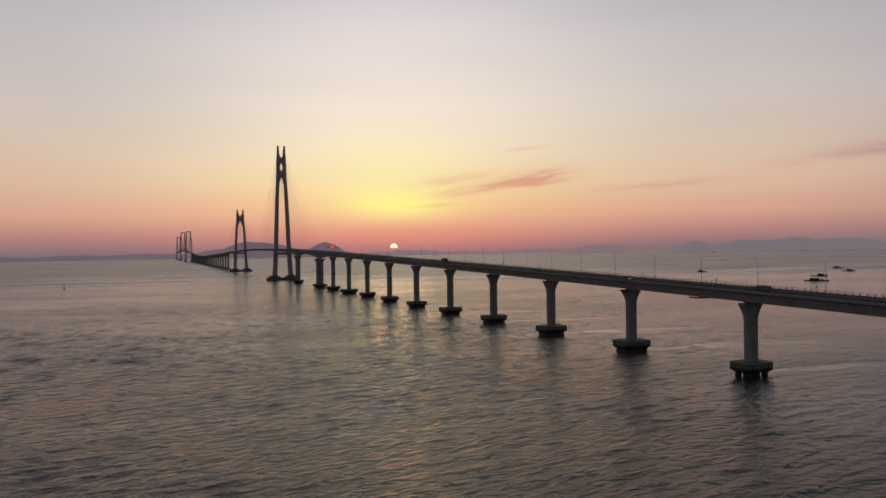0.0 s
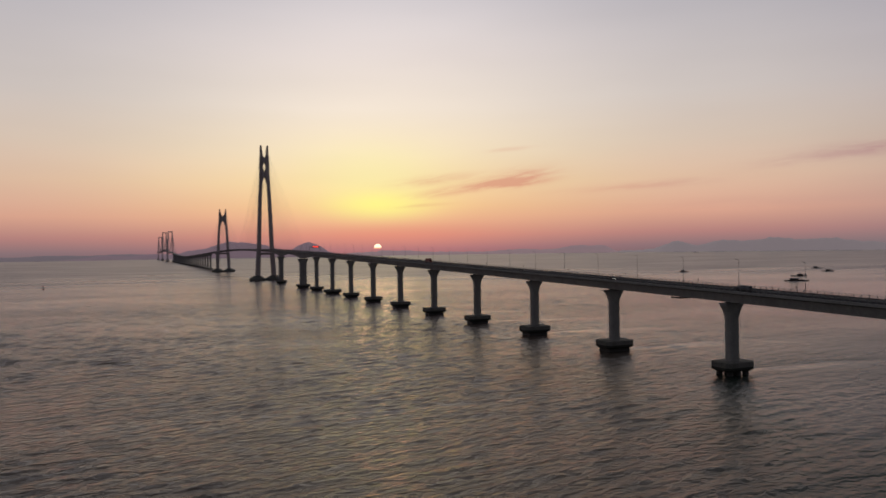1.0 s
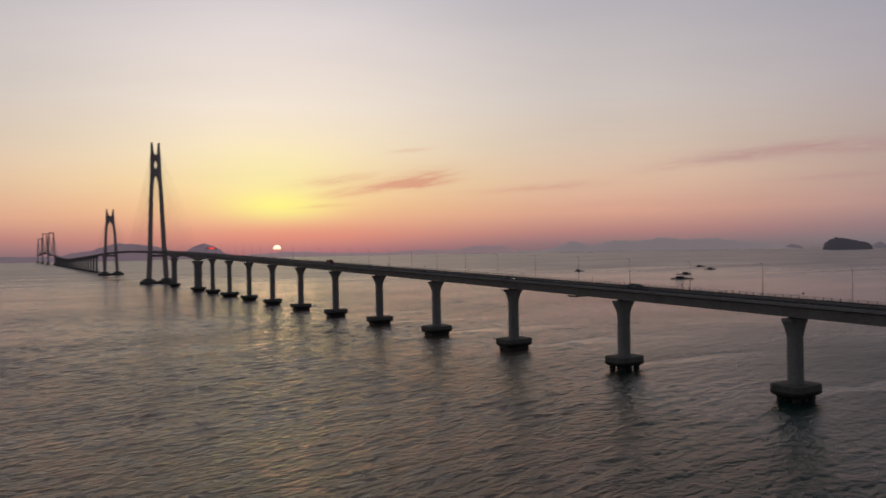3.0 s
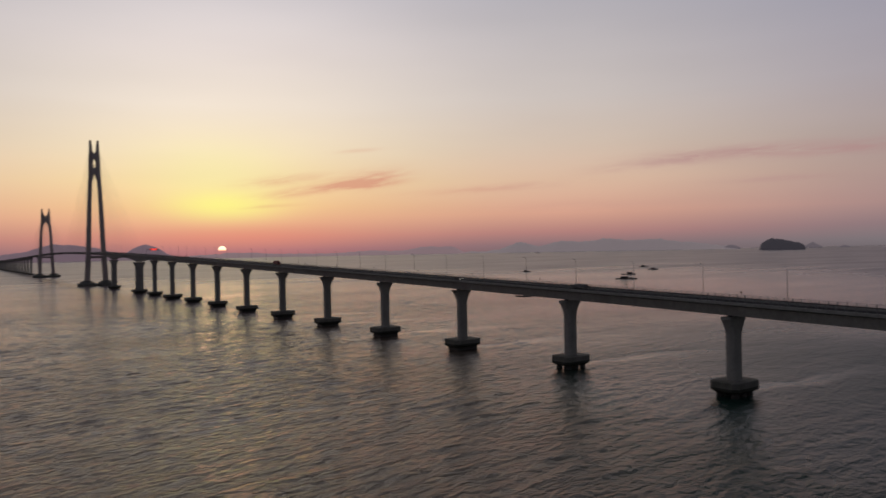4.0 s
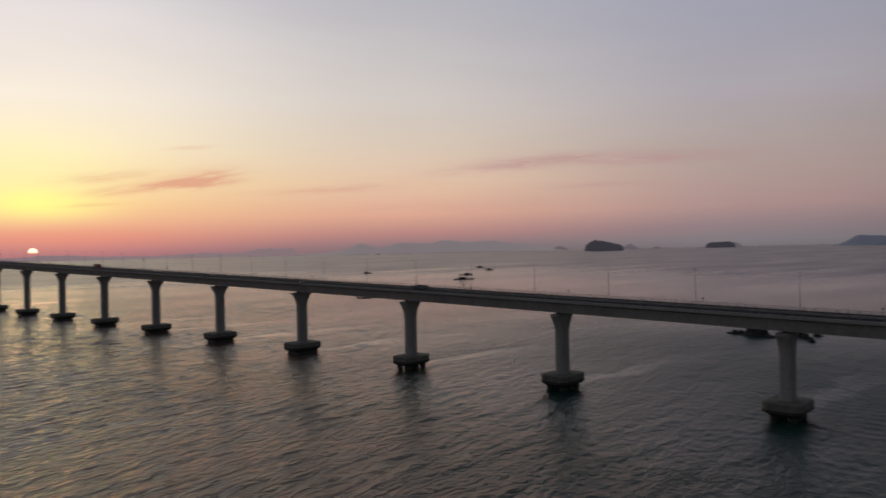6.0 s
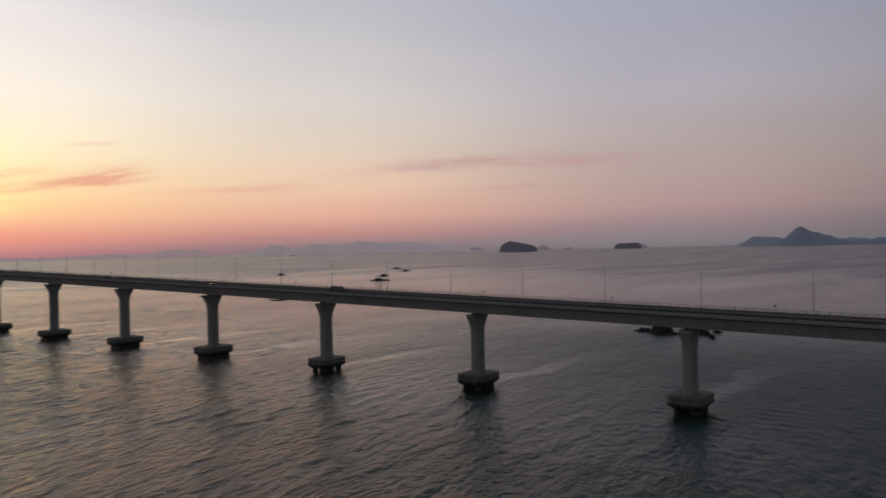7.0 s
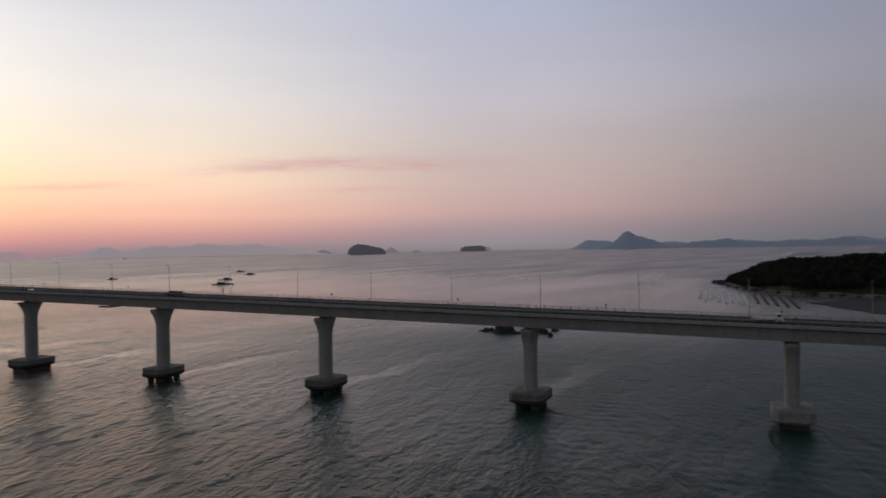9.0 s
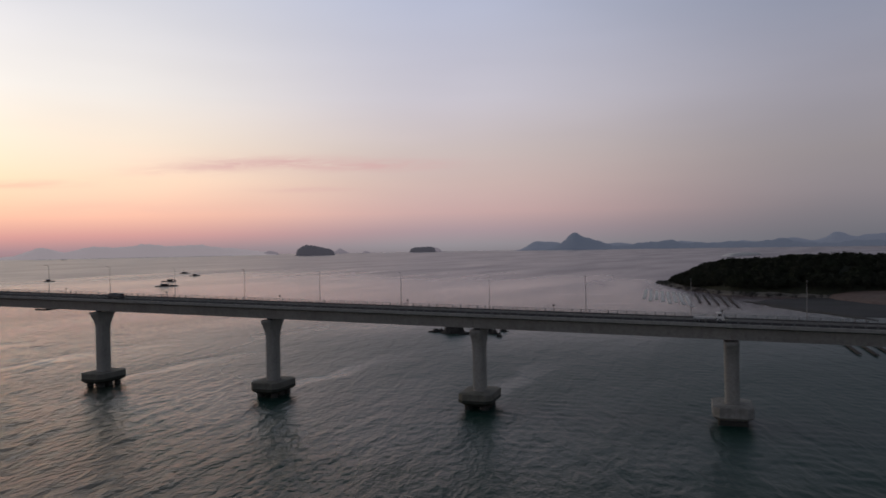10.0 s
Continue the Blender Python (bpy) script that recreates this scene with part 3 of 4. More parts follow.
TOWERS = [(3310.0, 138.0), (3825.0, 147.0), (4330.0, 132.0)]
for x, z in TOWERS:
    build_tower(x, z)
main_cable = thing("suspension_cable", LINE, "pair of sagging main cables between the suspension towers", "cable")
ENDS = [(3080.0, deck_z(3080.0))] + TOWERS + [(4560.0, deck_z(4560.0))]
for s in (-1, 1):
    for (xa, za), (xb, zb) in zip(ENDS, ENDS[1:]):
        long_ = xb - xa > 300
        sag = (za + zb) / 2 - deck_z((xa + xb) / 2) - 4 if long_ else 8.0
        curve = []
        for i in range(25):
            f = i / 24
            curve.append((xa + (xb - xa) * f, s * 8.2, za + (zb - za) * f - 4 * sag * f * (1 - f)))
        bm = bmesh.new()
        for p, q in zip(curve, curve[1:]):
            tube(p, q, 0.95, sides=6, bm=bm)
        cable = part("main_cable", bm, CABLE, main_cable)
        if long_:
            for p in curve[1:-1]:
                part("hanger", tube(p, (p[0], p[1] * 0.75, deck_z(p[0]) - 0.5), 0.22, sides=4), CABLE, cable)


# ---- lamps, rails, signs ----
def build_lamp(x):
    m = LINE @ pose(x, -HALF + 0.22, deck_z(x) + 0.06)
    lamp_ = thing("street_lamp", m, "slim grey street lamp on the far kerb of the bridge", "street lamp", "street lamps on the bridge")
    part("pole", tube((0, 0, 0), (0, 0, 9.6), 0.1, 0.055, 8), STEEL, lamp_)
    part("base_plate", box((0.42, 0.36, 0.12), (0, 0, 0.06), 0.02), STEEL, lamp_)
    bm = bmesh.new()
    pts = [(0, 0, 9.5), (0, 0.25, 9.85), (0, 0.6, 10.0), (0, 1.1, 10.06)]
    for p, q in zip(pts, pts[1:]):
        tube(p, q, 0.06, sides=6, bm=bm)
    arm = part("arm", bm, STEEL, lamp_)
    head = box((0.3, 0.6, 0.12), (0, 1.35, 10.06), 0.04)
    part("luminaire", head, STEEL, arm)
    return lamp_


first = build_lamp(2.0 - 26.57 * 9)
for k in range(-8, 33):
    x = 2.0 + (26.57 if k < 0 else 26.9) * k
    copy_thing(first, LINE @ pose(x, -HALF + 0.22, deck_z(x) + 0.06))

def build_marker(x):
    m = LINE @ pose(x, -HALF + 0.22, deck_z(x) + 0.05)
    mark = thing("rail_beacon", m, "small dark beacon on a short post above the rail", "beacon", "beacons on the rail")
    part("post", tube((0, 0, 0), (0, 0, 1.9), 0.05, sides=6), STEEL, mark)
    part("lamp_box", box((0.5, 0.35, 0.45), (0, 0.05, 2.05), 0.05), DARKSTEEL, mark)
    return mark


lead = build_marker(21.2 + 42.5 * -6)
for k in range(-5, 14):
    x = 21.2 + 42.5 * k
    copy_thing(lead, LINE @ pose(x, -HALF + 0.22, deck_z(x) + 0.05))


def build_traveller(x):
    """Maintenance platform hung under the girder."""
    z = deck_z(x) - depth_at(x)
    t = thing("maintenance_platform", LINE @ pose(x, 0, z), "dark maintenance platform hung below the girder", "platform")
    part("floor_grid", box((5.0, 4.8, 0.18), (0, 0, -0.75), 0.02), DARKSTEEL, t)
    for sx in (-1, 1):
        for sy in (-1, 1):
            part("hanger", tube((sx * 2.3, sy * 2.1, -0.75), (sx * 2.3, sy * 2.1, 0.1), 0.07, sides=6), DARKSTEEL, t)
    for sy in (-1, 1):
        part("handrail", box((5.0, 0.06, 0.4), (0, sy * 2.35, -0.45)), DARKSTEEL, t)


build_traveller(24.3)
for s in (-1, 1):
    z = deck_z(SPAN) - depth_at(SPAN)
    t = thing("inspection_gallery", LINE @ pose(SPAN, s * 4.6, z), "small steel inspection gallery beside a pier head", "platform", "inspection galleries")
    part("floor_grid", box((4.4, 1.6, 0.12), (0, s * 0.2, -0.7), 0.02), DARKSTEEL, t)
    part("bracket", tube((0, -s * 0.7, -1.6), (0, s * 0.9, -0.75), 0.09, sides=6), DARKSTEEL, t)

POST = rail_post()
for s in (-1, 1):
    rail = thing("guard_rail", LINE, "galvanised steel guard rail with posts along the kerb", "guard rail", "guard rails of the bridge")
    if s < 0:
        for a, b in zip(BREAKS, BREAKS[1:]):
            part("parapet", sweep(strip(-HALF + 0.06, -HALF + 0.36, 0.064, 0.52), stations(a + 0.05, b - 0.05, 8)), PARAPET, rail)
    for z in (0.75, 1.2):
        part("rail_bar", sweep(strip(s * (HALF - 0.16), s * (HALF - 0.26), z, z + 0.08), stations(-420, 880, 8)), RAIL, rail)
    count = 0
    rest = bmesh.new()
    for i in range(-105, 360):
        x = 2.4 * i
        y = s * (HALF - 0.22)
        if -250 <= x <= 60 and count < 290:
            count += 1
            part("rail_post", POST, RAIL, rail, at=pose(x, y, deck_z(x) + 0.05))
        else:
            box((0.2, 0.24, 1.32), (x, y, deck_z(x) + 0.7), bm=rest)
    far_posts = part("far_railing", rest, RAIL, rail)
    tagged(far_posts, kind="stuff")


def build_gantry(x):
    g = thing("sign_gantry", LINE @ pose(x, 0, deck_z(x)), "steel gantry over the road with a lit red message board", "sign gantry")
    for s in (-1, 1):
        part("post", tube((0, s * (HALF + 0.1), -0.6), (0, s * (HALF + 0.1), 6.6), 0.2, sides=8), STEEL, g)
    part("beam", box((0.5, 2 * HALF + 0.4, 0.5), (0, 0, 6.4), 0.04), STEEL, g)
    board = part("message_board", box((0.45, 7.2, 1.9), (-0.5, -0.8, 6.6), 0.06), DARKSTEEL, g)
    for r in range(2):
        part("led_row", box((0.05, 6.6 - 1.2 * r, 0.5), (-0.75, -0.8, 7.05 - 0.85 * r)), LED, board, "glowing red characters that cannot be read")


build_gantry(585.0)


# ---- vehicles ----
def wheel(parent, x, y, r=0.42):
    bm = tube((x, y - 0.14, r), (x, y + 0.14, r), r, sides=14)
    tyre = part("wheel", bm, RUBBER, parent)
    part("rim", tube((x, y - 0.15, r), (x, y + 0.15, r), r * 0.55, sides=10), STEEL, tyre)


def build_truck(x, y, facing, paint, label, box_body=False, lit=True):
    t = thing("truck", LINE @ pose(x, y, deck_z(x) - 0.44, 0, 0, facing), label, "truck")
    w = 2.1
    part("chassis", box((7.0, 0.9, 0.25), (-0.2, 0, 0.62), 0.03), BLACK, t)
    cab = loft([[(xx, yy, z) for xx, yy in ((1.9, w / 2), (1.9, -w / 2), (f, -w / 2 + g), (f, w / 2 - g))] for z, f, g in ((0.55, 3.55, 0.0), (1.35, 3.6, 0.02), (2.25, 3.15, 0.1), (2.38, 2.9, 0.18))])
    c = part("cab", cab, paint, t)
    part("windscreen", box((0.04, 1.7, 0.72), (3.4, 0, 1.85), 0, turn=Matrix.Rotation(radians(-27), 4, "Y")), PANE, c)
    for s in (-1, 1):
        part("side_window", box((0.8, 0.03, 0.55), (2.6, s * (w / 2 - 0.02), 1.85)), PANE, c)
        part("headlight", box((0.05, 0.34, 0.2), (3.6, s * 0.75, 0.85)), HEADLIGHT if lit else STEEL, c)
        for wx in (2.6, -2.2):
            wheel(t, wx, s * 0.92, 0.42)
    bed = box((5.2, w + 0.1, 0.12), (-0.9, 0, 0.85), 0.02)
    b = part("load_bed", bed, paint, t)
    if box_body:
        part("cargo_box", box((5.1, w + 0.15, 2.3), (-0.9, 0, 2.07), 0.05), paint, t)
    else:
        for s in (-1, 1):
            part("drop_side", box((5.2, 0.05, 0.42), (-0.9, s * (w / 2 + 0.03), 1.12), 0.01), paint, b)
        part("tailboard", box((0.05, w + 0.1, 0.42), (-3.5, 0, 1.12), 0.01), paint, b)
        part("headboard", box((0.06, w, 0.9), (1.72, 0, 1.36), 0.01), paint, b)
    return t


def build_car(x, y, facing, paint, label, lit=True):
    t = thing("car", LINE @ pose(x, y, deck_z(x) - 0.44, 0, 0, facing), label, "car")
    w = 0.9
    prof = [(-2.2, 0.35), (-2.25, 0.75), (-1.9, 0.98), (-1.35, 1.42), (0.35, 1.47), (1.05, 1.0), (2.05, 0.85), (2.25, 0.6), (2.2, 0.35)]
    body = loft([[(px, yy * (1 - 0.12 * max(0, pz - 0.95) / 0.5), pz) for px, pz in prof] for yy in (-w, w)])
    b = part("body", body, paint, t)
    part("windscreen", box((0.03, 1.4, 0.66), (0.74, 0, 1.24), turn=Matrix.Rotation(radians(-56), 4, "Y")), PANE, b)
    part("rear_window", box((0.03, 1.35, 0.55), (-1.66, 0, 1.22), turn=Matrix.Rotation(radians(52), 4, "Y")), PANE, b)
    for s in (-1, 1):
        part("side_window", box((1.7, 0.02, 0.34), (-0.45, s * 0.84, 1.2)), PANE, b)
        part("headlight", box((0.08, 0.3, 0.14), (2.2, s * 0.65, 0.68)), HEADLIGHT if lit else STEEL, b)
        for wx in (1.4, -1.35):
            wheel(t, wx, s * 0.82, 0.33)
    return t


def build_lorry(x, y, facing):
    """A low works lorry that stands on the hard shoulder."""
    t = thing("works_lorry", LINE @ pose(x, y, deck_z(x) - 0.44, 0, 0, facing) @ Matrix.Scale(0.95, 4), "low slate-grey works lorry halted beside a street lamp", "lorry")
    part("chassis", box((7.0, 1.0, 0.3), (0, 0, 0.7), 0.03), SLATE, t)
    b = part("load_bed", box((6.9, 2.2, 0.35), (0, 0, 1.0), 0.03), SLATE, t)
    for s in (-1, 1):
        part("drop_side", box((6.8, 0.05, 0.3), (0, s * 1.08, 1.3), 0.01), SLATE, b)
    part("load", loft([[(0.3 + sx * a, sy * w, z) for sx, sy in ((-1, -1), (1, -1), (1, 1), (-1, 1))] for z, a, w in ((1.16, 1.7, 0.95), (1.6, 1.6, 0.92), (1.78, 1.3, 0.8))]), TARP, t, "tarpaulin-covered load")
    c = part("cab", loft([[(xx, yy, z) for xx, yy in ((2.3, 1.05), (2.3, -1.05), (f, -1.0), (f, 1.0))] for z, f in ((0.55, 3.75), (1.1, 3.8), (1.6, 3.45), (1.72, 3.2))]), SLATE, t)
    part("windscreen", box((0.04, 1.7, 0.4), (3.66, 0, 1.38), turn=Matrix.Rotation(radians(-35), 4, "Y")), PANE, c)
    for s in (-1, 1):
        part("headlight", box((0.05, 0.3, 0.18), (3.79, s * 0.75, 0.85)), STEEL, c)
        for wx in (2.9, -1.5, -2.5):
            wheel(t, wx, s * 0.95, 0.42)


build_lorry(-0.8, -4.2, 180)
build_truck(-188.0, -2.2, 180, WHITE, "small white flatbed truck driving on the bridge")
build_truck(271.0, -2.2, 180, RED, "dark red box truck driving on the bridge", box_body=True, lit=False)
build_car(64.0, 1.9, 180, BLACK, "dark car with headlights lit on the bridge")
build_car(137.0, 1.9, 180, BLACK, "dark car with headlights lit on the bridge")


# ---- distance ----
def ridge(name, az0, az1, dist, peaks, mat, label, base=0.0, rough=6.0, depth=420.0):
    """A range of hills seen across the water: a real relief with a front and a back slope, whose crest follows soft peaks (azimuth, width, height)."""
    bm = bmesh.new()
    cols = max(24, int((az1 - az0) * 9))
    rows = 7
    grid = []
    for i in range(cols + 1):
        a = az0 + (az1 - az0) * i / cols
        edge = min(1.0, (a - az0) / 0.8, (az1 - a) / 0.8)
        crest = base + sum(hh * math.exp(-((a - pa) / pw) ** 2) for pa, pw, hh in peaks)
        crest = crest * max(0.0, edge) ** 0.6
        line = []
        for j in range(rows):
            f = j / (rows - 1)
            up = math.sin(math.pi * min(1.0, f * 0.62 + 0.0)) ** 1.2
            r = dist + depth * (f - 0.5)
            wob = noise.noise(Vector((a * 2.1, f * 3.0, dist * 0.01))) + 0.5 * noise.noise(Vector((a * 6.3, f * 7.0, 3.0)))
            z = crest * up + rough * wob * up * edge
            line.append(bm.verts.new((r * math.sin(radians(a)), r * math.cos(radians(a)), max(-0.5, z) if 0 < j else -0.5)))
        grid.append(line)
    for i in range(cols):
        for j in range(rows - 1):
            bm.faces.new((grid[i][j], grid[i][j + 1], grid[i + 1][j + 1], grid[i + 1][j]))
    bmesh.ops.recalc_face_normals(bm, faces=bm.faces)
    ob = part(name, bm, mat, smooth=True)
    return tagged(ob, label, "hills", kind="structure")


# the last colour of each is haze, emitted by the hills themselves
HILL_L = hazed_land("hills_by_the_bridge", (0.05, 0.05, 0.055), rgb(105, 88, 97)[:3] + (1.0,))
HILL_LOW = hazed_land("low_coast", (0.05, 0.05, 0.055), rgb(98, 88, 94)[:3] + (1.0,))
HILL_PALE = hazed_land("pale_hills", (0.05, 0.05, 0.055), rgb(117, 107, 110)[:3] + (1.0,))
HILL_SUN = hazed_land("hills_under_the_sun", (0.05, 0.05, 0.055), rgb(126, 106, 110)[:3] + (1.0,))
HILL_R = hazed_land("blue_hills", (0.04, 0.045, 0.055), rgb(57, 60, 71)[:3] + (1.0,))
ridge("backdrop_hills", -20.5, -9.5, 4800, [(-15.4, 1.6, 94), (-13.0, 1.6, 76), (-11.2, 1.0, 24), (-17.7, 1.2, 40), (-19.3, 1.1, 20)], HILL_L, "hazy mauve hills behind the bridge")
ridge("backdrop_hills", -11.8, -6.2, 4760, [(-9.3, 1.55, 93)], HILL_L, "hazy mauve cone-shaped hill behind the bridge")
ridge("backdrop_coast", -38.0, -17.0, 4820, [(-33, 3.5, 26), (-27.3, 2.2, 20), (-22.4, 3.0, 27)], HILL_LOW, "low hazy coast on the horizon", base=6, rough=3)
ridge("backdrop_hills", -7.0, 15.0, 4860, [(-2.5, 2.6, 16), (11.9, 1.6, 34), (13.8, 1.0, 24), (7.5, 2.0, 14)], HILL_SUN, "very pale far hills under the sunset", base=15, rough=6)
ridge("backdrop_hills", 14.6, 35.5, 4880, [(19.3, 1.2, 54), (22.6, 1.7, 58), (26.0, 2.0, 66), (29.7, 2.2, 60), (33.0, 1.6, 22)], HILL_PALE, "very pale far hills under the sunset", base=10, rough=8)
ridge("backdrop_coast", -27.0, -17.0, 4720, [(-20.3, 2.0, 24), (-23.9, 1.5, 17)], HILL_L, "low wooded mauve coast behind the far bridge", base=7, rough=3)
HILL_MID = hazed_land("hazy_blue_hills", (0.04, 0.045, 0.055), rgb(66, 68, 79)[:3] + (1.0,))
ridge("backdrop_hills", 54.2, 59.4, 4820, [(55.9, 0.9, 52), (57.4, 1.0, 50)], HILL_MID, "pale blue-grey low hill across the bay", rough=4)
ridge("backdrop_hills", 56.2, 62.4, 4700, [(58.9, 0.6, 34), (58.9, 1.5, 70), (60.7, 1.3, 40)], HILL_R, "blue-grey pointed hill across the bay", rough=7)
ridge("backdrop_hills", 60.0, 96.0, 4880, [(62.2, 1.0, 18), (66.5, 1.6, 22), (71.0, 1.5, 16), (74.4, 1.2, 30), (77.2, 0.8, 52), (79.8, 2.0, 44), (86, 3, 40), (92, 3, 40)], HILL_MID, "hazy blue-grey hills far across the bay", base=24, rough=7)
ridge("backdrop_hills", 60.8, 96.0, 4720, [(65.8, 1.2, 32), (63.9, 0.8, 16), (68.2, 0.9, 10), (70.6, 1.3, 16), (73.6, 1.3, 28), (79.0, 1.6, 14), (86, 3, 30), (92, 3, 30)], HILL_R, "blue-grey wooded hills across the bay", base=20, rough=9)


def islet(name, x, y, lx, ly, profile, label, mat, turn=0.0, seed=0):
    """An island: a scrubby ridge whose height follows the profile (share of its length, metres), with steep, rocky feet."""
    bm = bmesh.new()
    C, R = 48, 12
    grid = []
    for i in range(C + 1):
        f = i / C
        k = max(0, next((m for m, p in enumerate(profile) if p[0] >= f), len(profile) - 1) - 1)
        (f0, z0), (f1, z1) = profile[k], profile[k + 1]
        top = z0 + (z1 - z0) * (f - f0) / (f1 - f0)
        half = ly / 2 * math.sqrt(max(0.0, 1 - (2 * f - 1) ** 2)) ** 0.8 + 0.5
        line = []
        for j in range(R + 1):
            g = 2 * j / R - 1
            rough = 1 + 0.14 * noise.noise(Vector((f * 9 + seed, g * 4, 2.0))) + 0.1 * noise.noise(Vector((f * 26 + seed, g * 9, 5.0)))
            line.append(bm.verts.new(((f - 0.5) * lx, g * half, -1.0 if j in (0, R) or i in (0, C) else top * (1 - abs(g) ** 2.6) * rough)))
        grid.append(line)
    for i in range(C):
        for j in range(R):
            bm.faces.new((grid[i][j], grid[i + 1][j], grid[i + 1][j + 1], grid[i][j + 1]))
    bmesh.ops.recalc_face_normals(bm, faces=bm.faces)
    ob = part(name, bm, mat, at=pose(x, y, 0, 0, 0, turn))
    return tagged(ob, label, "island")


# islands carry their haze the same way, as an emitted colour
FAR_ISLE = hazed_land("far_island", (0.05, 0.055, 0.055), rgb(94, 86, 92)[:3] + (1.0,))
NEAR_ISLE = hazed_land("hazy_island", (0.045, 0.05, 0.045), rgb(50, 47, 53)[:3] + (1.0,))


def on_line(az, r):
    return r * math.sin(radians(az)), r * math.cos(radians(az))


HUMP = [(0, 0), (0.03, 24), (0.08, 37), (0.2, 49), (0.28, 57), (0.36, 52), (0.5, 49), (0.7, 41), (0.9, 30), (0.97, 18), (1, 0)]
TABLE = [(0, 0), (0.05, 20), (0.2, 31), (0.5, 33), (0.8, 34), (0.95, 26), (1, 0)]
LOW = [(0, 0), (0.15, 0.6), (0.4, 1.0), (0.7, 0.8), (0.9, 0.45), (1, 0)]
CONE = [(0, 0), (0.12, 0.3), (0.35, 0.7), (0.5, 1.0), (0.62, 0.72), (0.85, 0.3), (1, 0)]


def tall(shape, h):
    return [(f, z * h) for f, z in shape]


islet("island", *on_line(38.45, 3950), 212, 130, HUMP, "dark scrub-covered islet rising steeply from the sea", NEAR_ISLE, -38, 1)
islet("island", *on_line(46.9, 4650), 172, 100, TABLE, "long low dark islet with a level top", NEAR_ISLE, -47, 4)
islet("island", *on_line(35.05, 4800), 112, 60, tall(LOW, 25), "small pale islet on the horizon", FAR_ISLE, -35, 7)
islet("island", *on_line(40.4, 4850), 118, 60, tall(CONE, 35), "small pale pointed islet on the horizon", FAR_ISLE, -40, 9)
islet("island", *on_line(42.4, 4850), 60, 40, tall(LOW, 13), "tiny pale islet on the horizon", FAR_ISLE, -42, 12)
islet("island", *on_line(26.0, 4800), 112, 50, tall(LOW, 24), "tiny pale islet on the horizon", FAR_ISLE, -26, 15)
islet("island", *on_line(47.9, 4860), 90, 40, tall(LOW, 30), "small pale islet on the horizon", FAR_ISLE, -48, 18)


# ---- wooded headland ----
def shore_line(s):
    """Near shore of the headland, s metres along it from the tip."""
    keys = [(0, (727, 335)), (80, (664, 288)), (130, (626, 255)), (200, (588, 208)), (270, (592, 150)), (420, (600, 0)), (700, (560, -280))]
    for (s0, a), (s1, b) in zip(keys, keys[1:]):
        if s <= s1:
            f = (s - s0) / (s1 - s0)
            return a[0] + (b[0] - a[0]) * f, a[1] + (b[1] - a[1]) * f
    return keys[-1][1]


def hill_at(s, q):
    """A point of the headland: s along the near shore, q (0..1) from that shore across to the far one."""
    x, y = shore_line(s)
    width = 25 + 330 * (1 - math.exp(-s / 170))
    z = (18.3 + 4 * math.exp(-((s - 350) / 80) ** 2)) / (1 + math.exp(-(s - 132) / 27)) * math.sin(math.pi * min(1, max(0, q))) ** 0.55
    z *= 1 + 0.2 * noise.noise(Vector((s * 0.012, q * 3, 1.0)))
    wob = 5 * noise.noise(Vector((s * 0.03, 2.0, 5.0)))
    return Vector((x + (width * q + wob) * 0.93, y + (width * q + wob) * 0.36, z - 0.6 + 1.0 * min(1, q * 14)))


def build_headland():
    bm = bmesh.new()
    S, Q = 56, 18
    grid = [[bm.verts.new(hill_at(700 * (i / S) ** 1.3, j / Q)) for j in range(Q + 1)] for i in range(S + 1)]
    for i in range(S):
        for j in range(Q):
            bm.faces.new((grid[i][j], grid[i][j + 1], grid[i + 1][j + 1], grid[i + 1][j]))
    bmesh.ops.recalc_face_normals(bm, faces=bm.faces)
    tagged(part("headland", bm, GROVE, smooth=True), "low wooded headland running into the bay", "headland", kind="structure")
    # rocky foot
    bm = bmesh.new()
    rnd = random.Random(5)
    for i in range(420):
        s = 560 * rnd.random() ** 1.3
        p = hill_at(s, 0.0)
        r = 0.7 + 2.0 * rnd.random() ** 2
        m = Matrix.Translation((p.x + rnd.uniform(-7, 5), p.y + rnd.uniform(-5, 4), 0.1)) @ Euler((rnd.random(), rnd.random(), rnd.random() * 6)).to_matrix().to_4x4() @ Matrix.Diagonal((r * 1.8, r * 1.3, r * 0.7, 1))
        bmesh.ops.create_icosphere(bm, subdivisions=1, radius=1.0, matrix=m)
    for v in bm.verts:
        v.co += Vector((noise.noise(v.co * 0.6), noise.noise(v.co * 0.6 + Vector((9, 0, 0))), noise.noise(v.co * 0.6 + Vector((0, 9, 0))))) * 0.5
    tagged(part("shore_rocks", bm, ROCK), "dark tide-stained rocks along the headland's foot", "rocks", kind="stuff")


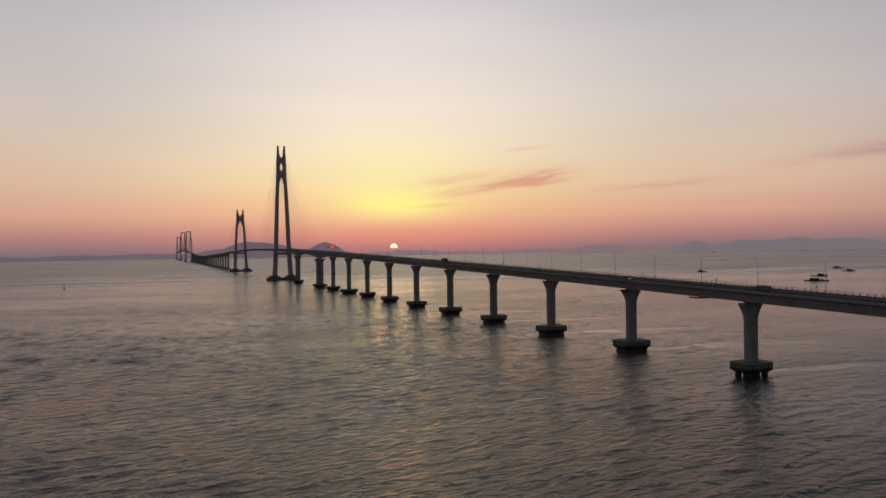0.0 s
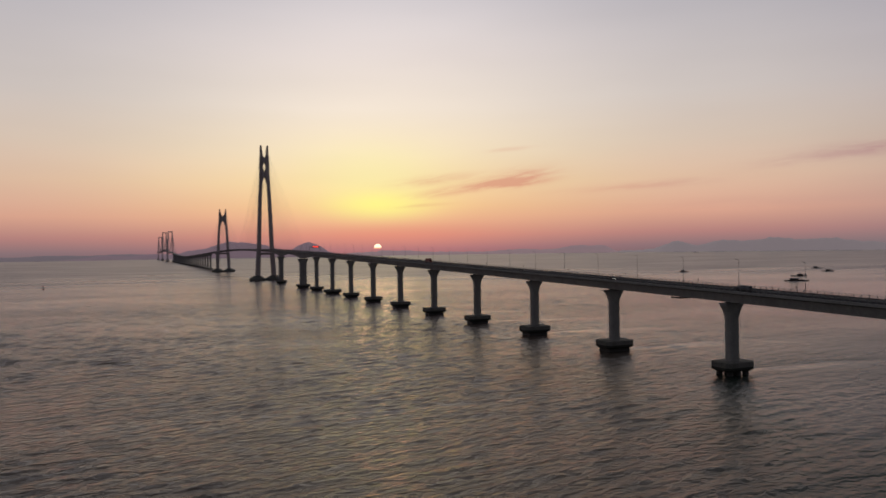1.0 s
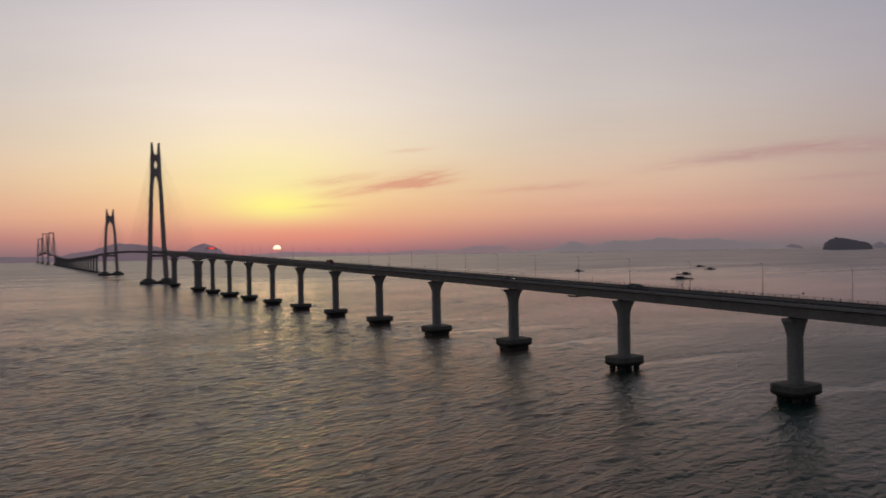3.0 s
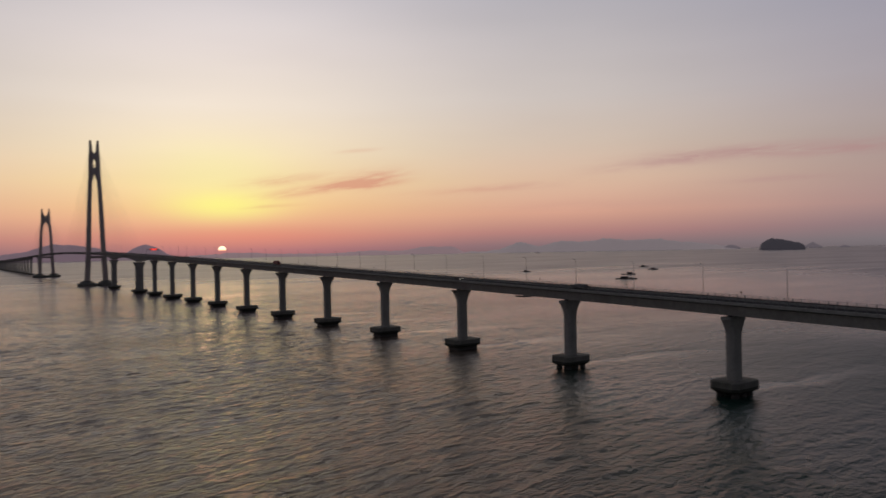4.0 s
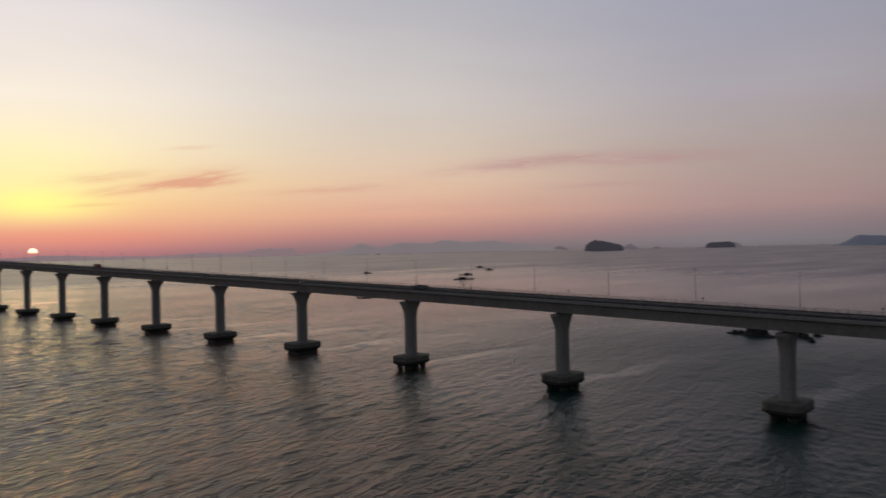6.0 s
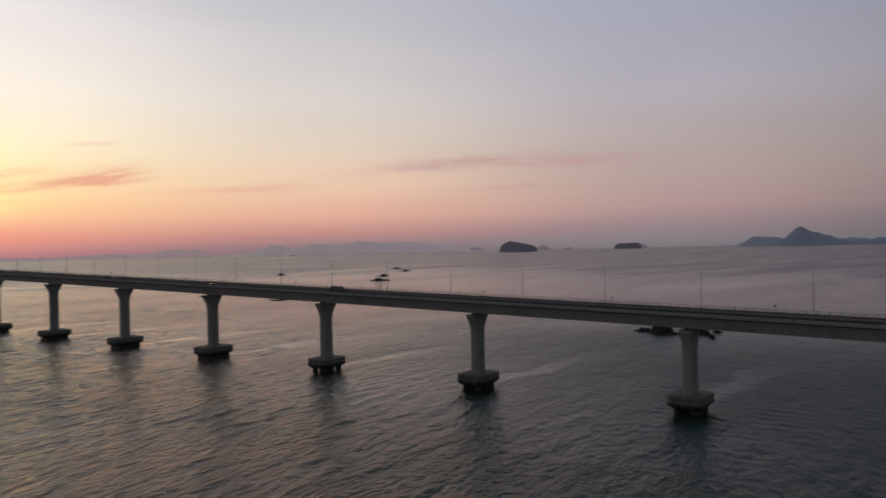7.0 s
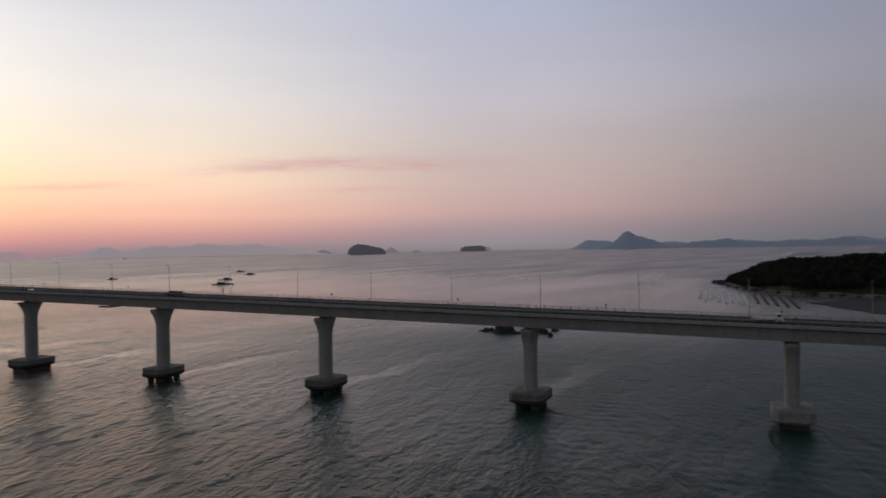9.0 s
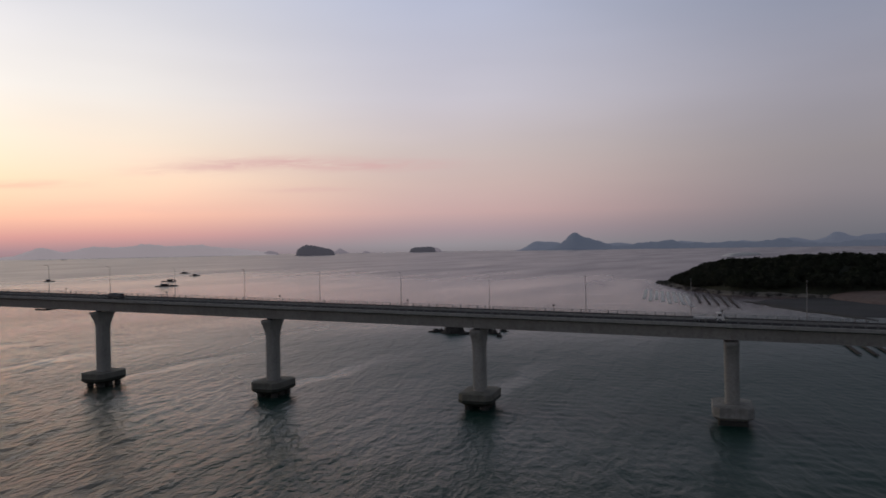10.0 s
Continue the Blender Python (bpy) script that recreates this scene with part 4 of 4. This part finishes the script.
def build_shore_sand():
    """Pale worn shelf of rock and sand between the wood and the dark rocks at the water."""
    rings = []
    for i in range(121):
        s = 18 + 300 * i / 120
        p, q = hill_at(s, 0.0), hill_at(s + 4, 0.0)
        along = Vector((q.x - p.x, q.y - p.y, 0)).normalized()
        out = Vector((along.y, -along.x, 0))
        if out.x > 0:
            out = -out
        w = noise.noise(Vector((s * 0.045, 3.0, 1.0)))
        f = noise.noise(Vector((s * 0.16, 7.0, 2.0)))
        up = max(0.3, 1.5 + 1.3 * w + 0.7 * f) * min(1.0, (s - 10) / 40)
        line = []
        for off, z in ((7.0 + 2.5 * w, -0.8), (5.0 + 2.0 * w + f, 0.15 * up), (2.6 + 1.5 * f, 0.55 * up + 0.2), (0.0, up + 0.3), (-3.5, 1.15 * up + 0.5), (-9.0, 0.8 * up + 0.2), (-9.5, -1.0)):
            line.append((p.x + out.x * off, p.y + out.y * off, z + 0.25 * noise.noise(Vector((s * 0.3, off * 0.5, 4.0)))))
        rings.append(line)
    tagged(part("rock_shelf", loft(rings), SAND, smooth=True), "worn pale rock shelf along the headland's foot", "rock shelf", kind="structure")


build_headland()
build_shore_sand()


def clump_points(rnd, n, flat=0.75):
    for _ in range(n):
        v = Vector((rnd.gauss(0, 1), rnd.gauss(0, 1), rnd.gauss(0, 1))).normalized() * (0.55 + 0.45 * rnd.random())
        yield Vector((v.x, v.y, v.z * flat))


def crown_mesh(seed, clumps):
    """A pine's crown: many small ragged clumps with gaps between them."""
    rnd = random.Random(seed)
    verts, faces = [], []
    for c in clump_points(rnd, clumps):
        size = 0.2 + 0.18 * rnd.random()
        for _ in range(7):
            d = Vector((rnd.gauss(0, 1), rnd.gauss(0, 1), rnd.gauss(0, 0.7))) * size * 0.75
            u = Vector((rnd.gauss(0, 1), rnd.gauss(0, 1), rnd.gauss(0, 1))).normalized() * size
            w = u.cross(Vector((rnd.gauss(0, 1), rnd.gauss(0, 1), rnd.gauss(0, 1)))).normalized() * size * 0.7
            k = len(verts)
            verts += [tuple(c + d + u), tuple(c + d - u * 0.6 + w), tuple(c + d - u * 0.6 - w)]
            faces.append((k, k + 1, k + 2))
    me = bpy.data.meshes.new("crown")
    me.from_pydata(verts, [], faces)
    me.materials.append(LEAF)
    return me


def build_woods():
    rnd = random.Random(11)
    crowns = [crown_mesh(s, 34) for s in range(5)]
    arrays = []
    for me in crowns:
        co = np.empty(len(me.vertices) * 3)
        me.vertices.foreach_get("co", co)
        arrays.append(co.reshape(-1, 3))
    chunks = []
    for i in range(2050):
        s = 40 + 610 * rnd.random() ** 1.15
        q = 0.03 + 0.72 * rnd.random() ** 1.35
        p = hill_at(s, q)
        if p.z < 1.2:
            continue
        r = (2.0 + 1.7 * rnd.random()) * (0.55 + 0.45 * min(1, (s - 40) / 90))
        a = rnd.random() * 6.28
        c = arrays[i % 5] * (r, r, r * (0.9 + 0.5 * rnd.random()))
        c = np.stack([c[:, 0] * math.cos(a) - c[:, 1] * math.sin(a), c[:, 0] * math.sin(a) + c[:, 1] * math.cos(a), c[:, 2]], 1)
        chunks.append(c + (p.x, p.y, p.z + r * 0.9 + 1.5))
    co = np.concatenate(chunks)
    me = bpy.data.meshes.new("woods")
    me.from_pydata(co.tolist(), [], np.arange(len(co)).reshape(-1, 3).tolist())
    me.materials.append(LEAF)
    tagged(part("woods", me, LEAF), "dense dark pine wood covering the headland", "woods", kind="stuff")
    # single trees that stand out along the edge
    for i, s in enumerate((52, 62, 72, 84, 96, 108, 122, 140, 165, 190, 215, 240)):
        p = hill_at(s, 0.035 + 0.03 * rnd.random())
        r = 2.3 + rnd.random() * 1.1
        tree = thing("pine_tree", pose(p.x, p.y, p.z - 0.3, 0, 0, rnd.random() * 360), "dark wind-bent pine at the wood's edge", "tree", "pines at the wood's edge")
        bm = bmesh.new()
        tube((0, 0, 0), (0.2, 0.1, 2.6), 0.24, 0.17, 7, bm)
        tube((0.2, 0.1, 2.6), (0.5, 0.1, 5.4), 0.17, 0.07, 6, bm)
        for z, dx, dy in ((2.7, 1.3, 0.5), (3.4, -1.2, 0.8), (4.0, 0.6, -1.3), (4.5, -0.6, -0.8)):
            tube((0.3, 0.1, z), (0.3 + dx, 0.1 + dy, z + 0.8), 0.08, 0.03, 5, bm)
        part("trunk", bm, BARK, tree)
        crown = part("crown", crowns[i % 5], LEAF, tree, at=pose(0.3, 0.1, 4.9))
        crown.scale = (r, r, r * 0.85)


build_woods()


# ---- tidal flat ----
def low_land(name, ring, z, mat, label, category):
    """A low spit or bank from its outline, with a worn, uneven edge."""
    pts = []
    for (ax, ay), (bx, by) in zip(ring, ring[1:] + ring[:1]):
        for i in range(8):
            f = i / 8
            x, y = ax + (bx - ax) * f, ay + (by - ay) * f
            w = Vector((noise.noise(Vector((x * 0.05, y * 0.05, 1))), noise.noise(Vector((x * 0.05, y * 0.05, 8))), 0)) * 5
            pts.append((x + w.x, y + w.y))
    cx, cy = sum(p[0] for p in pts) / len(pts), sum(p[1] for p in pts) / len(pts)
    rows = [[(cx + (x - cx) * k, cy + (y - cy) * k, zz * (1 + 0.3 * noise.noise(Vector((x * 0.04 * k, y * 0.04, k * 3))))) for x, y in pts] for k, zz in ((1.0, -0.4), (0.97, 0.05 * z), (0.85, 0.45 * z), (0.6, 0.8 * z), (0.25, z))]
    ob = part(name, loft(rows), mat, smooth=True)
    return tagged(ob, label, category, kind="structure")


low_land("tidal_flat", [(524, 177), (509, 163), (476, 133), (448, 100), (470, 20), (560, -40), (610, 40), (594, 150), (560, 168)], 0.6, MUD, "dark wet tidal flat below the headland", "tidal flat")
low_land("mud_edge", [(530, 181), (509, 163), (476, 133), (448, 100), (436, 80), (441, 78), (453, 97), (481, 129), (513, 159), (534, 176)], 0.7, ROCK, "dark stony edge of the tidal flat", "bank")
low_land("soil_bank", [(630, 160), (592, 142), (556, 124), (530, 92), (540, 20), (640, 0), (690, 96), (668, 146)], 5.5, SOIL, "bare reddish soil bank above the flat", "bank")


def build_racks(name_group, origin, step, along, count, length, label):
    """Rows of oyster racks standing in the shallows."""
    for i in range(count):
        bx, by = origin[0] + step[0] * i, origin[1] + step[1] * i
        ang = math.degrees(math.atan2(along[1], along[0]))
        row = thing("oyster_rack", pose(bx, by, 0, 0, 0, ang), label, "oyster rack", name_group)
        rnd = random.Random(i + int(bx))
        n = int(length / 4)
        for j in range(n + 1):
            for s in (-0.7, 0.7):
                part("stake", tube((j * 4.0, s, -1.0), (j * 4.0 + rnd.uniform(-0.1, 0.1), s, 0.55 + rnd.uniform(-0.1, 0.15)), 0.09, sides=5), TIMBER, row)
        for s in (-0.7, 0.7):
            part("bar", box((length, 0.14, 0.12), (length / 2, s, 0.5)), TIMBER, row)
        bags = bmesh.new()
        for j in range(int(length / 1.6)):
            box((1.3, 1.2, 0.3), (0.8 + j * 1.6 + rnd.uniform(-0.1, 0.1), 0, 0.7), 0.08, bm=bags, turn=Matrix.Rotation(rnd.uniform(-0.06, 0.06), 4, "Z"))
        part("oyster_bags", bags, TIMBER, row)


build_racks("oyster racks by the headland", (579, 236), (-5.5, -8.5), (-0.91, -0.41), 5, 88, "dark oyster rack standing in the shallows")
build_racks("oyster racks near the bridge", (343, 77), (-0.5, -6.0), (-0.9, -0.36), 7, 40, "dark oyster rack standing in the shallows")


def build_line(x, y, length, turn, seed):
    """A long line of pale floats that holds seaweed nets at the surface."""
    row = thing("seaweed_line", pose(x, y, 0, 0, 0, turn), "pale line of net floats on the water", "net line", "seaweed lines by the headland")
    rnd = random.Random(seed)
    bm = bmesh.new()
    for j in range(int(length / 2.2)):
        if rnd.random() < 0.12:
            continue
        box((1.9, 2.3, 0.2), (j * 2.2, rnd.uniform(-0.35, 0.35), 0.3), 0.06, bm=bm, turn=Matrix.Rotation(rnd.uniform(-0.2, 0.2), 4, "Z"))
    tagged(part("floats", bm, FLOATS, row), kind="stuff")
    part("rope", box((length, 0.12, 0.1), (length / 2, 0, 0.17)), TIMBER, row)


for k in range(8):
    build_line(620 - 5.6 * k, 299 - 7.6 * k, 118 + 12 * math.sin(k * 2.1), 205, k)

low_land("sand_spit", [(1960, 706), (2050, 688), (2160, 680), (2190, 715), (2080, 740), (1975, 733)], 9.0, PALE, "far pale sand spit behind the headland", "spit")


# ---- rocks in the water ----
def reef(x, y, lx, ly, h, turn, seed, label="dark low rock showing above the water"):
    """A jagged rock: cracked ledges that rise to broken points, its foot under water."""
    bm = bmesh.new()
    C, R = 26, 12
    grid = []
    for i in range(C + 1):
        u = 2 * i / C - 1
        line = []
        for j in range(R + 1):
            v = 2 * j / R - 1
            shift = 0.16 * noise.noise(Vector((u * 3 + seed, v * 2, 0.5)))
            fall = max(0.0, 1 - (abs(u + shift) ** 2.2 + abs(v) ** 2.0))
            crag = abs(noise.noise(Vector((u * 2.3 + seed, v * 1.9, 2.0)))) + 0.5 * abs(noise.noise(Vector((u * 5.5, v * 4.1 + seed, 6.0)))) + 0.25 * noise.noise(Vector((u * 12, v * 9, seed)))
            z = 1.25 * h * fall ** 1.5 * (0.3 + 1.3 * crag) - 0.4
            line.append(bm.verts.new((u * lx / 2 + 0.3 * noise.noise(Vector((u * 9, v * 9, seed))), v * ly / 2, z if 0 < i < C and 0 < j < R else -1.5)))
        grid.append(line)
    for i in range(C):
        for j in range(R):
            bm.faces.new((grid[i][j], grid[i + 1][j], grid[i + 1][j + 1], grid[i][j + 1]))
    bm.faces.new([row[0] for row in grid] + grid[-1][1:] + [row[-1] for row in grid[-2::-1]] + grid[0][-2:0:-1])
    bmesh.ops.recalc_face_normals(bm, faces=bm.faces)
    return tagged(part("rock", bm, ROCK, at=pose(x, y, 0, 0, 0, turn)), label, "rock", "rocks in the water")


reef(272.5, 234.5, 15, 9, 4.9, -49, 3, "dark jagged rock standing in the water behind a pier")
reef(271.5, 227.0, 9, 5, 1.5, -49, 6)
reef(271.5, 244.5, 13, 4, 1.9, -50, 9)
reef(284.0, 221.0, 10, 5, 2.4, -49, 12)
reef(281.0, 215.5, 7, 4, 2.0, -55, 15)
reef(273.5, 207.0, 3.6, 2.2, 1.8, -40, 18)
reef(292.0, 218.0, 6, 3, 1.6, -45, 21)


# ---- fish-farm rafts, boats, buoy ----
def build_raft(x, y, length, turn, hut=True, seed=0):
    raft = thing("fish_farm_raft", pose(x, y, 0, 0, 0, turn), "dark floating fish-farm raft" + (" with a low hut" if hut else ""), "raft", "fish-farm rafts")
    rnd = random.Random(seed)
    w = length * 0.42
    for i in range(5):
        part("walkway", box((length, 0.8, 0.75), (0, -w / 2 + w * i / 4, 0.5), 0.04), TIMBER, raft)
    for i in range(6):
        part("beam", box((0.6, w + 1.0, 0.3), (-length / 2 + 0.5 + (length - 1) * i / 5, 0, 0.25), 0.03), TIMBER, raft)
        for s in (-1, 1):
            part("float", tube((-length / 2 + 0.5 + (length - 1) * i / 5, s * w / 2 - 0.7, 0.1), (-length / 2 + 0.5 + (length - 1) * i / 5, s * w / 2 + 0.7, 0.1), 0.45, sides=10), TARP, raft)
    if hut:
        hx = rnd.uniform(-0.15, 0.1) * length
        h = part("hut", box((length * 0.36, w * 0.5, 1.9), (hx, 0, 1.75), 0.05), TIMBER, raft)
        part("roof", loft([[(hx + sx * length * 0.2, sy * w * 0.3, 2.65) for sx, sy in ((-1, -1), (1, -1), (1, 1), (-1, 1))], [(hx + sx * length * 0.19, sy * 0.3, 3.4) for sx, sy in ((-1, -1), (1, -1), (1, 1), (-1, 1))]]), TARP, h)
        part("storage_box", box((2.2, 1.8, 1.4), (hx + length * 0.3, 0.8, 1.4), 0.05), TARP, raft)


build_raft(410, 1140, 15, -20, True, 1)
build_raft(494, 945, 20, -30, True, 2)
build_raft(429, 826, 26, -30, True, 3)
build_raft(672, 1225, 18, -28, True, 4)
build_raft(615, 1090, 18, -30, True, 5)


def build_boat(x, y, length, turn, label):
    boat = thing("fishing_boat", pose(x, y, 0, 0, 0, turn), label, "boat", "far fishing boats")
    k = length
    rows = [[(xx * k, yy * k, z) for xx, yy in ((-0.5, -0.11 * g), (0.1, -0.14 * g), (0.36, -0.08 * g), (0.5 + 0.04 * (g - 0.8), 0), (0.36, 0.08 * g), (0.1, 0.14 * g), (-0.5, 0.11 * g))] for z, g in ((-0.3, 0.7), (0.6, 0.95), (1.5, 1.1))]
    part("hull", loft(rows), TIMBER, boat)
    part("wheelhouse", box((k * 0.2, k * 0.14, 2.2), (-k * 0.18, 0, 2.5), 0.08), TARP, boat)
    part("mast", tube((k * 0.05, 0, 1.4), (k * 0.05, 0, 5.5), 0.1, sides=6), TIMBER, boat)


build_boat(1480, 3920, 34, 20, "far dark fishing vessel lying at anchor")

buoy = thing("navigation_buoy", pose(-472, 894, 0), "dark lattice navigation buoy floating alone", "buoy")
part("float", tube((0, 0, -0.5), (0, 0, 0.9), 1.5, 1.3, 16), RED, buoy)
bm = bmesh.new()
for a in range(4):
    tube((math.cos(a * 1.571) * 1.0, math.sin(a * 1.571) * 1.0, 0.9), (math.cos(a * 1.571) * 0.35, math.sin(a * 1.571) * 0.35, 4.6), 0.1, sides=5, bm=bm)
part("lattice", bm, RED, buoy)
part("daymark", box((1.1, 1.1, 1.1), (0, 0, 4.2), 0.1), RED, buoy)
part("light", tube((0, 0, 4.7), (0, 0, 5.4), 0.22, sides=8), STEEL, buoy)
